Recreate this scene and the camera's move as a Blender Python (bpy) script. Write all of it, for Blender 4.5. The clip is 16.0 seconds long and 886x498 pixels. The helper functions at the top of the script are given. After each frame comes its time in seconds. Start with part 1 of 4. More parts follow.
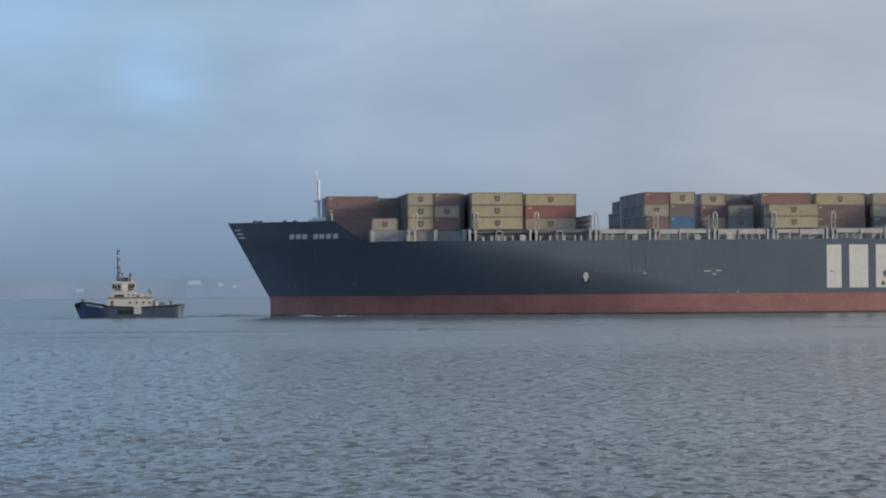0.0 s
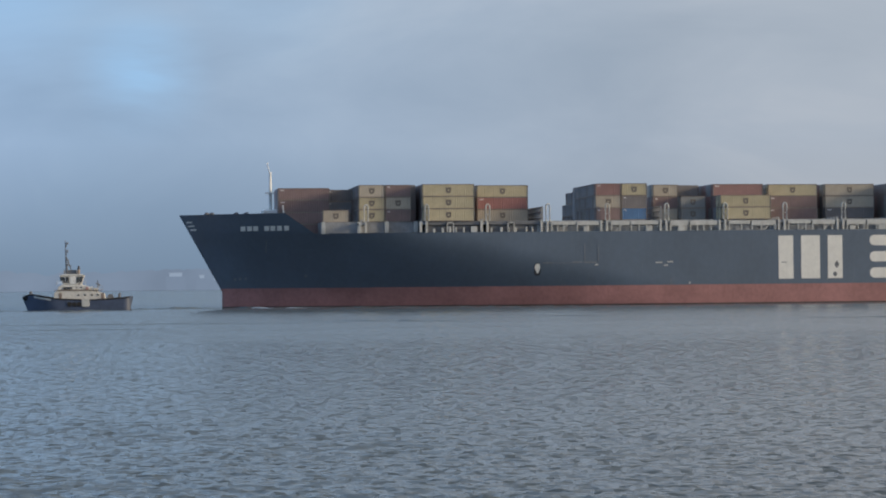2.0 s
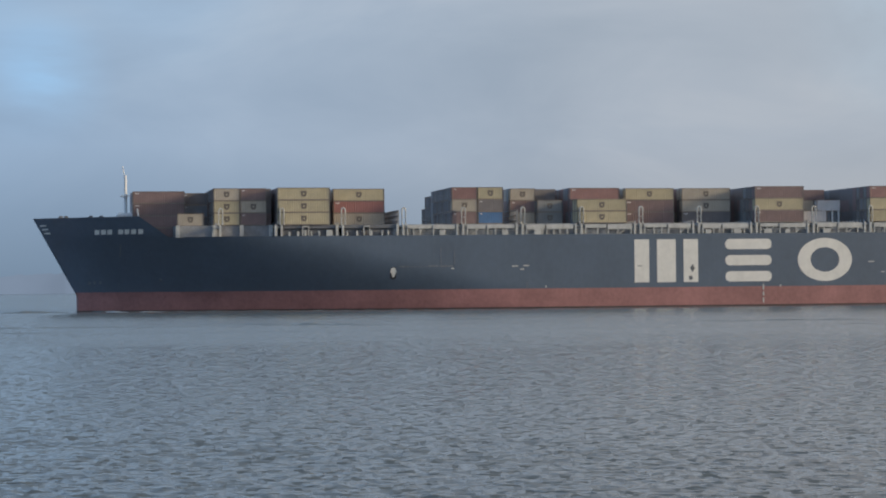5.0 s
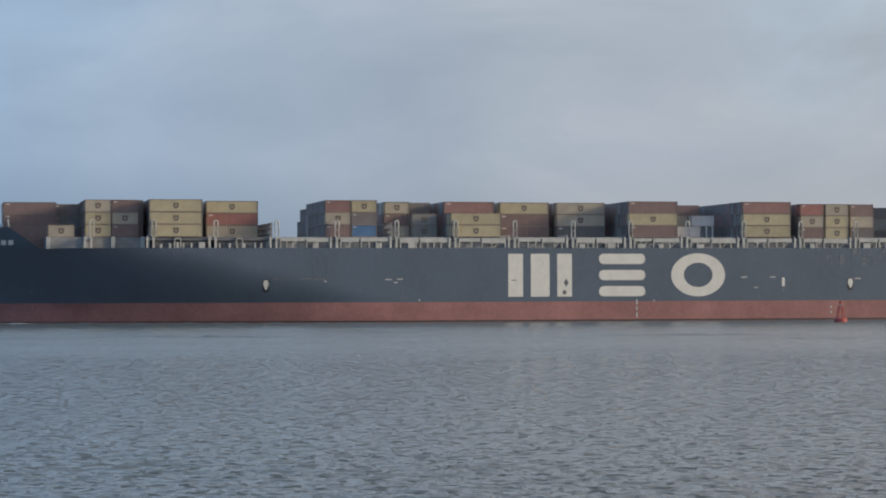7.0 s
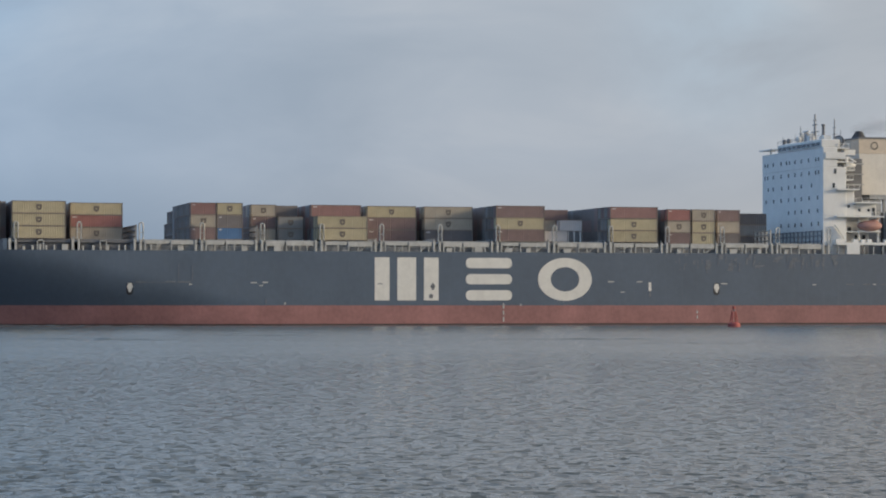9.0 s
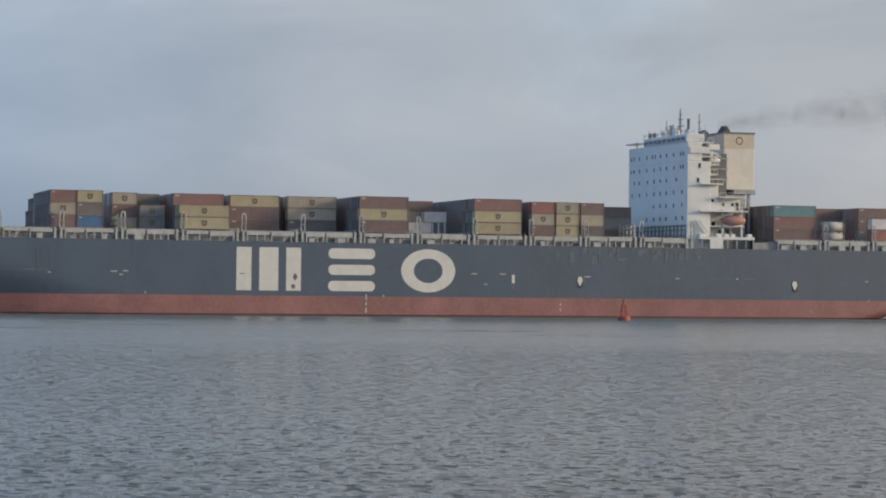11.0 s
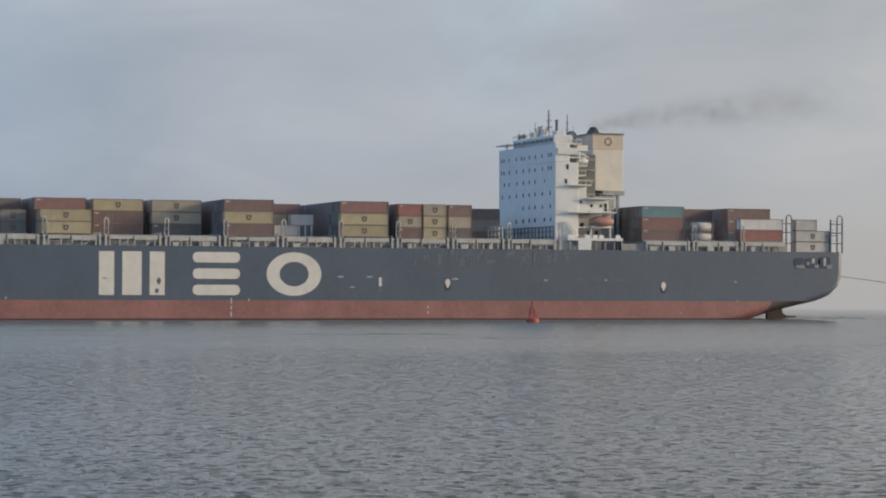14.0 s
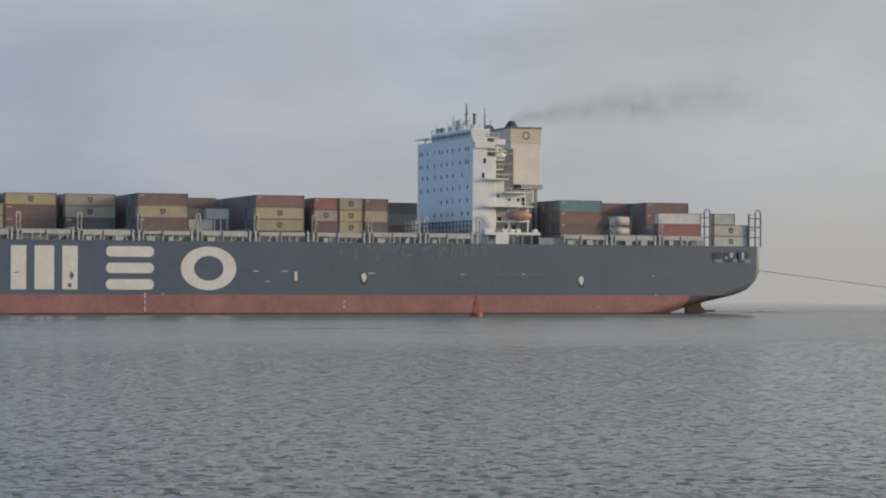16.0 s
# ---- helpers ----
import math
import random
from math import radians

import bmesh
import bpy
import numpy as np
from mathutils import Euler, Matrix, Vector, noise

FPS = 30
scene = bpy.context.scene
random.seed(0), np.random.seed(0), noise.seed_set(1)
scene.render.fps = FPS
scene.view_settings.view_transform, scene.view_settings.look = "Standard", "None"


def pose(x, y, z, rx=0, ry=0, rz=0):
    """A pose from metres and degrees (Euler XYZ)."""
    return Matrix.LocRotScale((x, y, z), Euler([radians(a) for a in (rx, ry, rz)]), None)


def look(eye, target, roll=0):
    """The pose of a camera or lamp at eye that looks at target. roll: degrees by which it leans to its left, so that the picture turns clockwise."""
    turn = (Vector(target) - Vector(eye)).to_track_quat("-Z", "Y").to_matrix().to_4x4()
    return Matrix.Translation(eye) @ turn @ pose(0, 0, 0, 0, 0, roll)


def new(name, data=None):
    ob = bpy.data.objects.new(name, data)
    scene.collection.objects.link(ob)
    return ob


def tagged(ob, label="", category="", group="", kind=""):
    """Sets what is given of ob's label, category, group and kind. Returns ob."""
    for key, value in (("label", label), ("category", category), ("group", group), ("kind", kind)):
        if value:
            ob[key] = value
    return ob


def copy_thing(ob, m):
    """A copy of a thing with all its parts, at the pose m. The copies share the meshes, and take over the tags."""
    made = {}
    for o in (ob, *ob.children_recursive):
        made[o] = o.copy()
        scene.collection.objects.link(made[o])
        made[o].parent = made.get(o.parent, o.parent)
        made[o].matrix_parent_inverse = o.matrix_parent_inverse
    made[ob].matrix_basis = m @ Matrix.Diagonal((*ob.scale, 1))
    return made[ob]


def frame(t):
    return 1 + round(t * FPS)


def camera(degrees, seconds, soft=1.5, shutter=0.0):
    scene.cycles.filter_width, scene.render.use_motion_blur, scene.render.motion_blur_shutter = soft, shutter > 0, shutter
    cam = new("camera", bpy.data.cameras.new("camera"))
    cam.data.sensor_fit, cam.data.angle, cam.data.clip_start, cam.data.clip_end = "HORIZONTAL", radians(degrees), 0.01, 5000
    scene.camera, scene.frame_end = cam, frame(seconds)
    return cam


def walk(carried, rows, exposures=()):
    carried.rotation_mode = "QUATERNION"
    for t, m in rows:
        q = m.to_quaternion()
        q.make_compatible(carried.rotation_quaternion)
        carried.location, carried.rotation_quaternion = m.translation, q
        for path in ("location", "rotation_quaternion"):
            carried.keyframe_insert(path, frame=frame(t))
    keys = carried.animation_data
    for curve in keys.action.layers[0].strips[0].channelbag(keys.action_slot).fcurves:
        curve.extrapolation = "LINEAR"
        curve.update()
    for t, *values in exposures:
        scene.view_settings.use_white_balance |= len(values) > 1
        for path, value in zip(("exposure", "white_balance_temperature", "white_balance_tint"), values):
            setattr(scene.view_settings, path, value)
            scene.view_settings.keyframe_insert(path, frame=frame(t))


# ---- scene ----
# camera on the near bank, turning to follow the ship: seconds, heading, pitch, lean
EYE = 7.81
TURNS = [
    (0, 6.800, 0.793, -0.417),
    (0.5, 6.983, 0.632, -0.433),
    (1, 6.995, 0.487, -0.492),
    (1.5, 7.014, 0.512, -0.618),
    (2, 7.241, 0.587, -0.537),
    (2.5, 7.310, 0.722, -0.703),
    (3, 7.738, 0.835, -0.674),
    (5.5, 10.166, 0.617, -0.428),
    (6, 10.835, 0.676, -0.274),
    (6.5, 11.452, 0.847, -0.221),
    (7, 11.905, 0.948, -0.190),
    (7.5, 12.549, 0.996, -0.075),
    (8, 13.143, 0.987, 0.027),
    (8.5, 13.604, 0.872, -0.017),
    (9, 14.390, 1.032, 0.068),
    (9.5, 15.337, 0.947, 0.454),
    (12, 17.698, 0.914, 0.385),
    (12.5, 18.149, 1.023, 0.360),
    (13, 18.540, 0.834, 0.388),
    (13.5, 18.895, 0.910, 0.316),
    (14, 19.146, 0.926, 0.224),
    (14.5, 19.748, 0.965, 0.540),
    (15, 19.982, 0.934, 0.491),
    (15.5, 20.149, 0.825, 0.263),
    (16, 20.483, 0.798, 0.210),
]
cam = camera(20.853, 16.0, soft=2.0)
walk(cam, [(t, pose(0, 0, EYE, 90 + p, -r, -a)) for t, a, p, r in TURNS],
     exposures=[(0.0, 0.19, 6350, 10), (3.0, 0.19, 6420, 10), (9.0, 0.19, 6540, 10), (12.0, 0.18, 6690, 11), (16.0, 0.15, 6780, 11)])

# ---- light: hazy low sun from astern, cloudy sky ----
SUN_TO = Vector((0.905, -0.35, 0.22)).normalized()
sun = new("sun", bpy.data.lights.new("sun", "SUN"))
sun.data.energy, sun.data.angle, sun.data.color = 2.55, radians(11), (1.0, 0.83, 0.61)
sun.matrix_world = look(SUN_TO * 900, (0, 0, 0))


def nodes_of(owner):
    owner.use_nodes = True
    tree = owner.node_tree
    tree.nodes.clear()
    return tree


def node(tree, kind, **values):
    n = tree.nodes.new(kind)
    for key, value in values.items():
        n.inputs[key].default_value = value
    return n


def ramp(tree, source, stops):
    r = tree.nodes.new("ShaderNodeValToRGB")
    el = r.color_ramp.elements
    while len(el) < len(stops):
        el.new(0.5)
    for e, (p, c) in zip(el, stops):
        e.position, e.color = p, (*c, 1) if len(c) == 3 else c
    tree.links.new(source, r.inputs["Fac"])
    return r.outputs["Color"]


def blend(tree, fac, a, b, how="MIX"):
    m = tree.nodes.new("ShaderNodeMix")
    m.data_type, m.blend_type = "RGBA", how
    for socket, value in ((m.inputs[0], fac), (m.inputs[6], a), (m.inputs[7], b)):
        if isinstance(value, bpy.types.NodeSocket):
            tree.links.new(value, socket)
        else:
            socket.default_value = value if isinstance(value, (int, float)) else (*value, 1)
    return m.outputs[2]


def make_world():
    world = bpy.data.worlds.new("sky")
    scene.world = world
    tree = nodes_of(world)
    link = tree.links.new
    sky = tree.nodes.new("ShaderNodeTexSky")
    sky.sky_type, sky.sun_disc = "NISHITA", False
    sky.sun_elevation = math.asin(SUN_TO.z)
    sky.sun_rotation = math.atan2(SUN_TO.x, SUN_TO.y)
    sky.air_density, sky.dust_density = 1.5, 3.0
    coord = tree.nodes.new("ShaderNodeTexCoord")
    split = tree.nodes.new("ShaderNodeSeparateXYZ")
    link(coord.outputs["Generated"], split.inputs[0])
    # cloud deck: flattened noise, thin places where blue shows through
    mapping = node(tree, "ShaderNodeMapping", Scale=(8, 8, 19), Location=(2.1, 0.9, 0.35))
    link(coord.outputs["Generated"], mapping.inputs[0])
    big = node(tree, "ShaderNodeTexNoise", Scale=1.0, Detail=6.0, Roughness=0.52, Distortion=0.5)
    link(mapping.outputs[0], big.inputs["Vector"])
    cloud = ramp(tree, big.outputs["Fac"], [(0.30, CLOUD_DARK), (0.55, CLOUD_MID), (0.78, CLOUD_LIGHT)])
    for heading, height, size, most in ((0.2, 4.8, 0.034, 1.0), (20.8, 6.2, 0.060, 0.45), (-3.0, 7.6, 0.075, 0.6), (3.0, 7.5, 0.06, 0.3)):
        h, e = radians(heading), radians(height)
        spot = node(tree, "ShaderNodeVectorMath")
        spot.operation = "DISTANCE"
        spot.inputs[1].default_value = (math.sin(h) * math.cos(e), math.cos(h) * math.cos(e), math.sin(e))
        link(coord.outputs["Generated"], spot.inputs[0])
        fade = node(tree, "ShaderNodeMapRange")
        for k, v in (("From Min", 0.0), ("From Max", size), ("To Min", most), ("To Max", 0.0)):
            fade.inputs[k].default_value = v
        fade.interpolation_type = "SMOOTHSTEP"
        link(spot.outputs["Value"], fade.inputs["Value"])
        part_open = tree.nodes.new("ShaderNodeMath")
        part_open.operation = "MULTIPLY"
        link(fade.outputs[0], part_open.inputs[0])
        link(ramp(tree, big.outputs["Fac"], [(0.36, (0.1,) * 3), (0.58, (1, 1, 1))]), part_open.inputs[1])
        cloud = blend(tree, part_open.outputs[0], cloud, CLOUD_BLUE)
    # warmer and brighter towards the sun's side; unseen left sky raised in blue to fill the bow's shade
    span = node(tree, "ShaderNodeMapRange")
    span.inputs["From Min"].default_value = -1.0
    link(split.outputs["X"], span.inputs["Value"])
    warm = ramp(tree, span.outputs[0], [(0.0, (0.80, 1.16, 1.60)), (0.25, (0.77, 1.05, 1.42)), (0.42, (0.80, 1.0, 1.24)), (0.49, (0.80, 0.97, 1.13)), (0.61, (1.0, 1.0, 1.0)), (0.72, (1.12, 1.05, 0.98)), (1.0, (1.6, 1.35, 1.0))])
    cloud = blend(tree, 1.0, cloud, warm, "MULTIPLY")
    # the deck overhead turns greyer and lighter on the sun's side
    high = ramp(tree, split.outputs["Z"], [(0.13, (0, 0, 0)), (0.32, (1, 1, 1))])
    sunny = ramp(tree, span.outputs[0], [(0.55, (0, 0, 0)), (0.66, (1, 1, 1))])
    lit = blend(tree, 1.0, high, sunny, "MULTIPLY")
    cloud = blend(tree, lit, cloud, blend(tree, 1.0, cloud, (1.30, 1.12, 0.99), "MULTIPLY"))
    # fog bank low over the water
    low = ramp(tree, split.outputs["Z"], [(0.0, (1, 1, 1)), (0.015, (0.75, 0.75, 0.75)), (0.055, (0, 0, 0))])
    fogtint = ramp(tree, split.outputs["X"], [(0.0, FOG_LEFT), (0.10, FOG_LEFT), (0.28, FOG_MID), (0.45, FOG_RIGHT)])
    cloud = blend(tree, low, cloud, fogtint)
    nish = node(tree, "ShaderNodeBackground", Strength=0.10)
    link(sky.outputs[0], nish.inputs[0])
    over = node(tree, "ShaderNodeBackground", Strength=1.0)
    link(cloud, over.inputs[0])
    mix = node(tree, "ShaderNodeMixShader", Fac=0.93)
    out = tree.nodes.new("ShaderNodeOutputWorld")
    link(nish.outputs[0], mix.inputs[1])
    link(over.outputs[0], mix.inputs[2])
    link(mix.outputs[0], out.inputs[0])


CLOUD_DARK, CLOUD_MID, CLOUD_LIGHT, CLOUD_BLUE = (0.300, 0.360, 0.443), (0.355, 0.412, 0.492), (0.43, 0.475, 0.54), (0.37, 0.53, 0.69)
FOG_LEFT, FOG_MID, FOG_RIGHT = (0.172, 0.245, 0.34), (0.365, 0.385, 0.415), (0.398, 0.400, 0.400)
make_world()


# ---- materials ----
def paint(name, colour, rough=0.5, metal=0.0, grain=0.12, scale=0.6, streak=0.0, streak_colour=(0.2, 0.15, 0.12), bump=0.0, vary=0.0, ior=1.5):
    """Paint with blotches at two sizes, upright streaks of dirt, and a little relief."""
    mat = bpy.data.materials.new(name)
    tree = nodes_of(mat)
    link = tree.links.new
    out = tree.nodes.new("ShaderNodeOutputMaterial")
    bsdf = node(tree, "ShaderNodeBsdfPrincipled", Roughness=rough, Metallic=metal, IOR=ior)
    link(bsdf.outputs[0], out.inputs[0])
    coord = tree.nodes.new("ShaderNodeTexCoord")
    n1 = node(tree, "ShaderNodeTexNoise", Scale=scale, Detail=5.0, Roughness=0.6)
    n2 = node(tree, "ShaderNodeTexNoise", Scale=scale * 9, Detail=3.0, Roughness=0.6)
    for n in (n1, n2):
        link(coord.outputs["Object"], n.inputs["Vector"])
    dark = tuple(c * (1 - grain) for c in colour)
    light = tuple(min(1, c * (1 + grain)) for c in colour)
    col = ramp(tree, n1.outputs["Fac"], [(0.3, dark), (0.7, light)])
    fine = ramp(tree, n2.outputs["Fac"], [(0.3, (1 - grain,) * 3), (0.7, (1, 1, 1))])
    col = blend(tree, 1.0, col, fine, "MULTIPLY")
    if vary:
        info = tree.nodes.new("ShaderNodeObjectInfo")
        each = ramp(tree, info.outputs["Random"], [(0.0, (1 - vary,) * 3), (1.0, (1 + vary * 0.4,) * 3)])
        col = blend(tree, 1.0, col, each, "MULTIPLY")
    if streak:
        mp = node(tree, "ShaderNodeMapping", Scale=(1.6, 1.6, 0.09))
        link(coord.outputs["Object"], mp.inputs[0])
        ns = node(tree, "ShaderNodeTexNoise", Scale=1.0, Detail=4.0, Roughness=0.7)
        link(mp.outputs[0], ns.inputs["Vector"])
        fac = ramp(tree, ns.outputs["Fac"], [(0.55, (0, 0, 0)), (0.75, (streak,) * 3)])
        col = blend(tree, fac, col, streak_colour)
    link(col, bsdf.inputs["Base Color"])
    if bump:
        b = node(tree, "ShaderNodeBump", Strength=bump, Distance=0.05)
        link(n2.outputs["Fac"], b.inputs["Height"])
        link(b.outputs[0], bsdf.inputs["Normal"])
    return mat


# navy base raised and blued, gloss raised, to stand in for haze
NAVY = paint("hazed_navy_hull_paint", (0.078, 0.108, 0.148), 0.42, ior=1.8, grain=0.12, scale=0.08, streak=0.3, streak_colour=(0.14, 0.165, 0.19), bump=0.1)
RED = paint("red_boot_paint", (0.345, 0.165, 0.152), 0.6, grain=0.2, scale=0.12, streak=0.4, streak_colour=(0.2, 0.09, 0.07))
CREAM = paint("cream_lettering_paint", (0.74, 0.72, 0.655), 0.6, grain=0.08, scale=0.4, streak=0.15)
WHITE = paint("white_ship_paint", (0.75, 0.75, 0.72), 0.5, grain=0.06, scale=0.3, streak=0.15, streak_colour=(0.5, 0.4, 0.3))
# shade under the counter stern put into a dark reddish paint
COUNTER_SHADE = paint("counter_shade_paint", (0.095, 0.075, 0.078), 0.6, grain=0.2, scale=0.3)
WET = paint("wet_weedy_waterline", (0.075, 0.055, 0.05), 0.4, grain=0.3)
# the rudder lies in shadow: that shade is put into its brown
RUDDER_SHADE = paint("shaded_rudder_paint", (0.075, 0.055, 0.05), 0.8, grain=0.25)
FAINT = paint("faint_scuffed_paint", (0.18, 0.20, 0.225), 0.7, grain=0.3, scale=2)
# dark gaps between stacked boxes are drawn by this rail colour
RAIL = paint("gap_dark_rail_paint", (0.27, 0.225, 0.19), 0.6, grain=0.2, vary=0.2)
SCUFF = paint("pale_scuffed_paint", (0.20, 0.215, 0.23), 0.7, grain=0.3, scale=3)
PALE = paint("pale_grey_fitting_paint", (0.50, 0.50, 0.47), 0.6, grain=0.15, streak=0.3)
TRIM = paint("dull_grey_steel", (0.28, 0.285, 0.29), 0.6, grain=0.2)
GREY = paint("grey_deck_steel", (0.36, 0.37, 0.37), 0.6, grain=0.2, scale=0.5, streak=0.2)
DARKSTEEL = paint("dark_weathered_steel_and_shade", (0.17, 0.175, 0.185), 0.6, grain=0.2)
DECK = paint("brown_deck_paint", (0.17, 0.12, 0.10), 0.8, grain=0.2)
GLASS = paint("dark_window_glass", (0.045, 0.05, 0.055), 0.12, grain=0.02)
BUFF = paint("buff_funnel_paint", (0.62, 0.53, 0.42), 0.6, grain=0.08, streak=0.2)
FUNNELWHITE = paint("off_white_funnel_paint", (0.72, 0.68, 0.60), 0.6, grain=0.08, scale=0.3, streak=0.25, streak_colour=(0.4, 0.34, 0.28))
SOOT = paint("sooty_black_steel", (0.06, 0.06, 0.062), 0.7)
ORANGE = paint("faded_orange_lifeboat_shell", (0.42, 0.23, 0.195), 0.6)
BUOYRED = paint("red_buoy_paint", (0.38, 0.085, 0.075), 0.6, grain=0.1, scale=1)
SILVER = paint("dull_silver_tank_steel", (0.42, 0.42, 0.41), 0.75)
ROPE = paint("pale_tow_rope", (0.12, 0.12, 0.12), 0.9)
EMBLEM = paint("dark_brown_emblem_paint", (0.17, 0.145, 0.12), 0.6)
TUGBLUE = paint("dark_blue_tug_paint", (0.055, 0.075, 0.125), 0.5, grain=0.2)
TUGCREAM = paint("cream_tug_paint", (0.62, 0.60, 0.545), 0.5, grain=0.15, scale=1.5, streak=0.3)
TUGTAN = paint("tan_funnel_paint", (0.24, 0.19, 0.155), 0.5)
RUBBER = paint("black_rubber", (0.02, 0.02, 0.02), 0.85)
# dark tones here and in the paints above are lifted in place of haze
BOX = {
    "yellow": (0.485, 0.42, 0.275), "tan": (0.46, 0.40, 0.315), "brown": (0.245, 0.170, 0.158), "red": (0.36, 0.165, 0.145),
    "redbrown": (0.30, 0.172, 0.155), "grey": (0.26, 0.26, 0.25), "dark": (0.195, 0.175, 0.168), "blue": (0.10, 0.20, 0.36),
    "white": (0.70, 0.67, 0.65), "teal": (0.19, 0.33, 0.35), "palegrey": (0.58, 0.58, 0.54), "slate": (0.225, 0.23, 0.238),
}
BOXMAT = {k: paint("container_paint_" + k, c, 0.55, grain=0.1, scale=0.5, streak=0.18, vary=0.12) for k, c in BOX.items()}


def water_material():
    mat = bpy.data.materials.new("river_water")
    tree = nodes_of(mat)
    link = tree.links.new
    out = tree.nodes.new("ShaderNodeOutputMaterial")
    bsdf = node(tree, "ShaderNodeBsdfPrincipled", Roughness=0.12, IOR=1.33)
    bsdf.inputs["Base Color"].default_value = (0.118, 0.141, 0.150, 1)
    link(bsdf.outputs[0], out.inputs[0])
    coord = tree.nodes.new("ShaderNodeTexCoord")
    geo = tree.nodes.new("ShaderNodeNewGeometry")

    def noise_at(scale, detail, distortion=0.0):
        mp = node(tree, "ShaderNodeMapping", Scale=scale)
        link(coord.outputs["Object"], mp.inputs[0])
        n = node(tree, "ShaderNodeTexNoise", Scale=1.0, Detail=detail, Roughness=0.55, Distortion=distortion)
        link(mp.outputs[0], n.inputs["Vector"])
        return n

    def vec(op, a, b=None):
        m = tree.nodes.new("ShaderNodeVectorMath")
        m.operation = op
        for socket, value in ((m.inputs[0], a), (m.inputs[1], b)):
            if isinstance(value, bpy.types.NodeSocket):
                link(value, socket)
            elif value is not None:
                socket.default_value = value
        return m.outputs[0]

    def number(op, p, q):
        m = tree.nodes.new("ShaderNodeMath")
        m.operation = op
        for socket, value in ((m.inputs[0], p), (m.inputs[1], q)):
            if isinstance(value, bpy.types.NodeSocket):
                link(value, socket)
            else:
                socket.default_value = value
        return m.outputs[0]

    # wind line: ruffled on the near side, smoother water beyond it
    split = tree.nodes.new("ShaderNodeSeparateXYZ")
    link(coord.outputs["Object"], split.inputs[0])
    patch = noise_at((0.008, 0.03, 1), 4).outputs["Fac"]
    edge = number("ADD", split.outputs["Y"], number("MULTIPLY", patch, 90.0))
    wind = node(tree, "ShaderNodeMapRange")
    for k, v in (("From Min", 300.0), ("From Max", 360.0), ("To Min", 1.0), ("To Max", 0.0)):
        wind.inputs[k].default_value = v
    wind.interpolation_type = "SMOOTHSTEP"
    link(edge, wind.inputs["Value"])
    gust = ramp(tree, noise_at((0.05, 0.05, 1), 3).outputs["Fac"], [(0.36, (0.78,) * 3), (0.60, (1.0,) * 3)])
    # slopes of small ripples at two sizes, biased to the camera's side to reflect sky, and scattered short steep faces
    # turned the same way
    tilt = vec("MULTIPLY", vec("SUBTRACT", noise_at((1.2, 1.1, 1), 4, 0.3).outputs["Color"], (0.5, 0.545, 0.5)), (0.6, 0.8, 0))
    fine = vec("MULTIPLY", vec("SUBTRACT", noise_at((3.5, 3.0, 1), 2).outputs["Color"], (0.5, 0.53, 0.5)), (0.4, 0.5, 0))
    steep = ramp(tree, noise_at((1.0, 1.0, 1), 3, 0.1).outputs["Fac"], [(0.58, (0, 0, 0)), (0.61, (1, 1, 1))])
    short = ramp(tree, noise_at((1.9, 1.7, 1), 2, 0.1).outputs["Fac"], [(0.60, (0, 0, 0)), (0.64, (1, 1, 1))])
    wide = ramp(tree, noise_at((0.48, 0.17, 1), 4, 0.3).outputs["Fac"], [(0.575, (0, 0, 0)), (0.64, (1, 1, 1))])
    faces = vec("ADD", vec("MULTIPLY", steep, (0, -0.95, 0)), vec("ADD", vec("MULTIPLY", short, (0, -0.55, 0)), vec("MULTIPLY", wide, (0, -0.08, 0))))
    rough = vec("MULTIPLY", vec("ADD", vec("ADD", tilt, fine), faces), gust)
    # beyond the wind line: even capillary ripples with long slack streaks, tilted to the camera's side for brightness
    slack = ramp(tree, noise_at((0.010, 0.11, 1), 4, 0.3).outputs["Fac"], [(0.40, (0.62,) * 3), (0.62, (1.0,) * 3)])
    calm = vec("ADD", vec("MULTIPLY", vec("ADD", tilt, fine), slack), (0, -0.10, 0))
    mix = tree.nodes.new("ShaderNodeMix")
    mix.data_type = "VECTOR"
    link(wind.outputs[0], mix.inputs[0])
    link(calm, mix.inputs[4])
    link(rough, mix.inputs[5])
    tilt = mix.outputs[1]
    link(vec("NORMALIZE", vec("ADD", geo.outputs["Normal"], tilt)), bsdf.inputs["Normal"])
    return mat


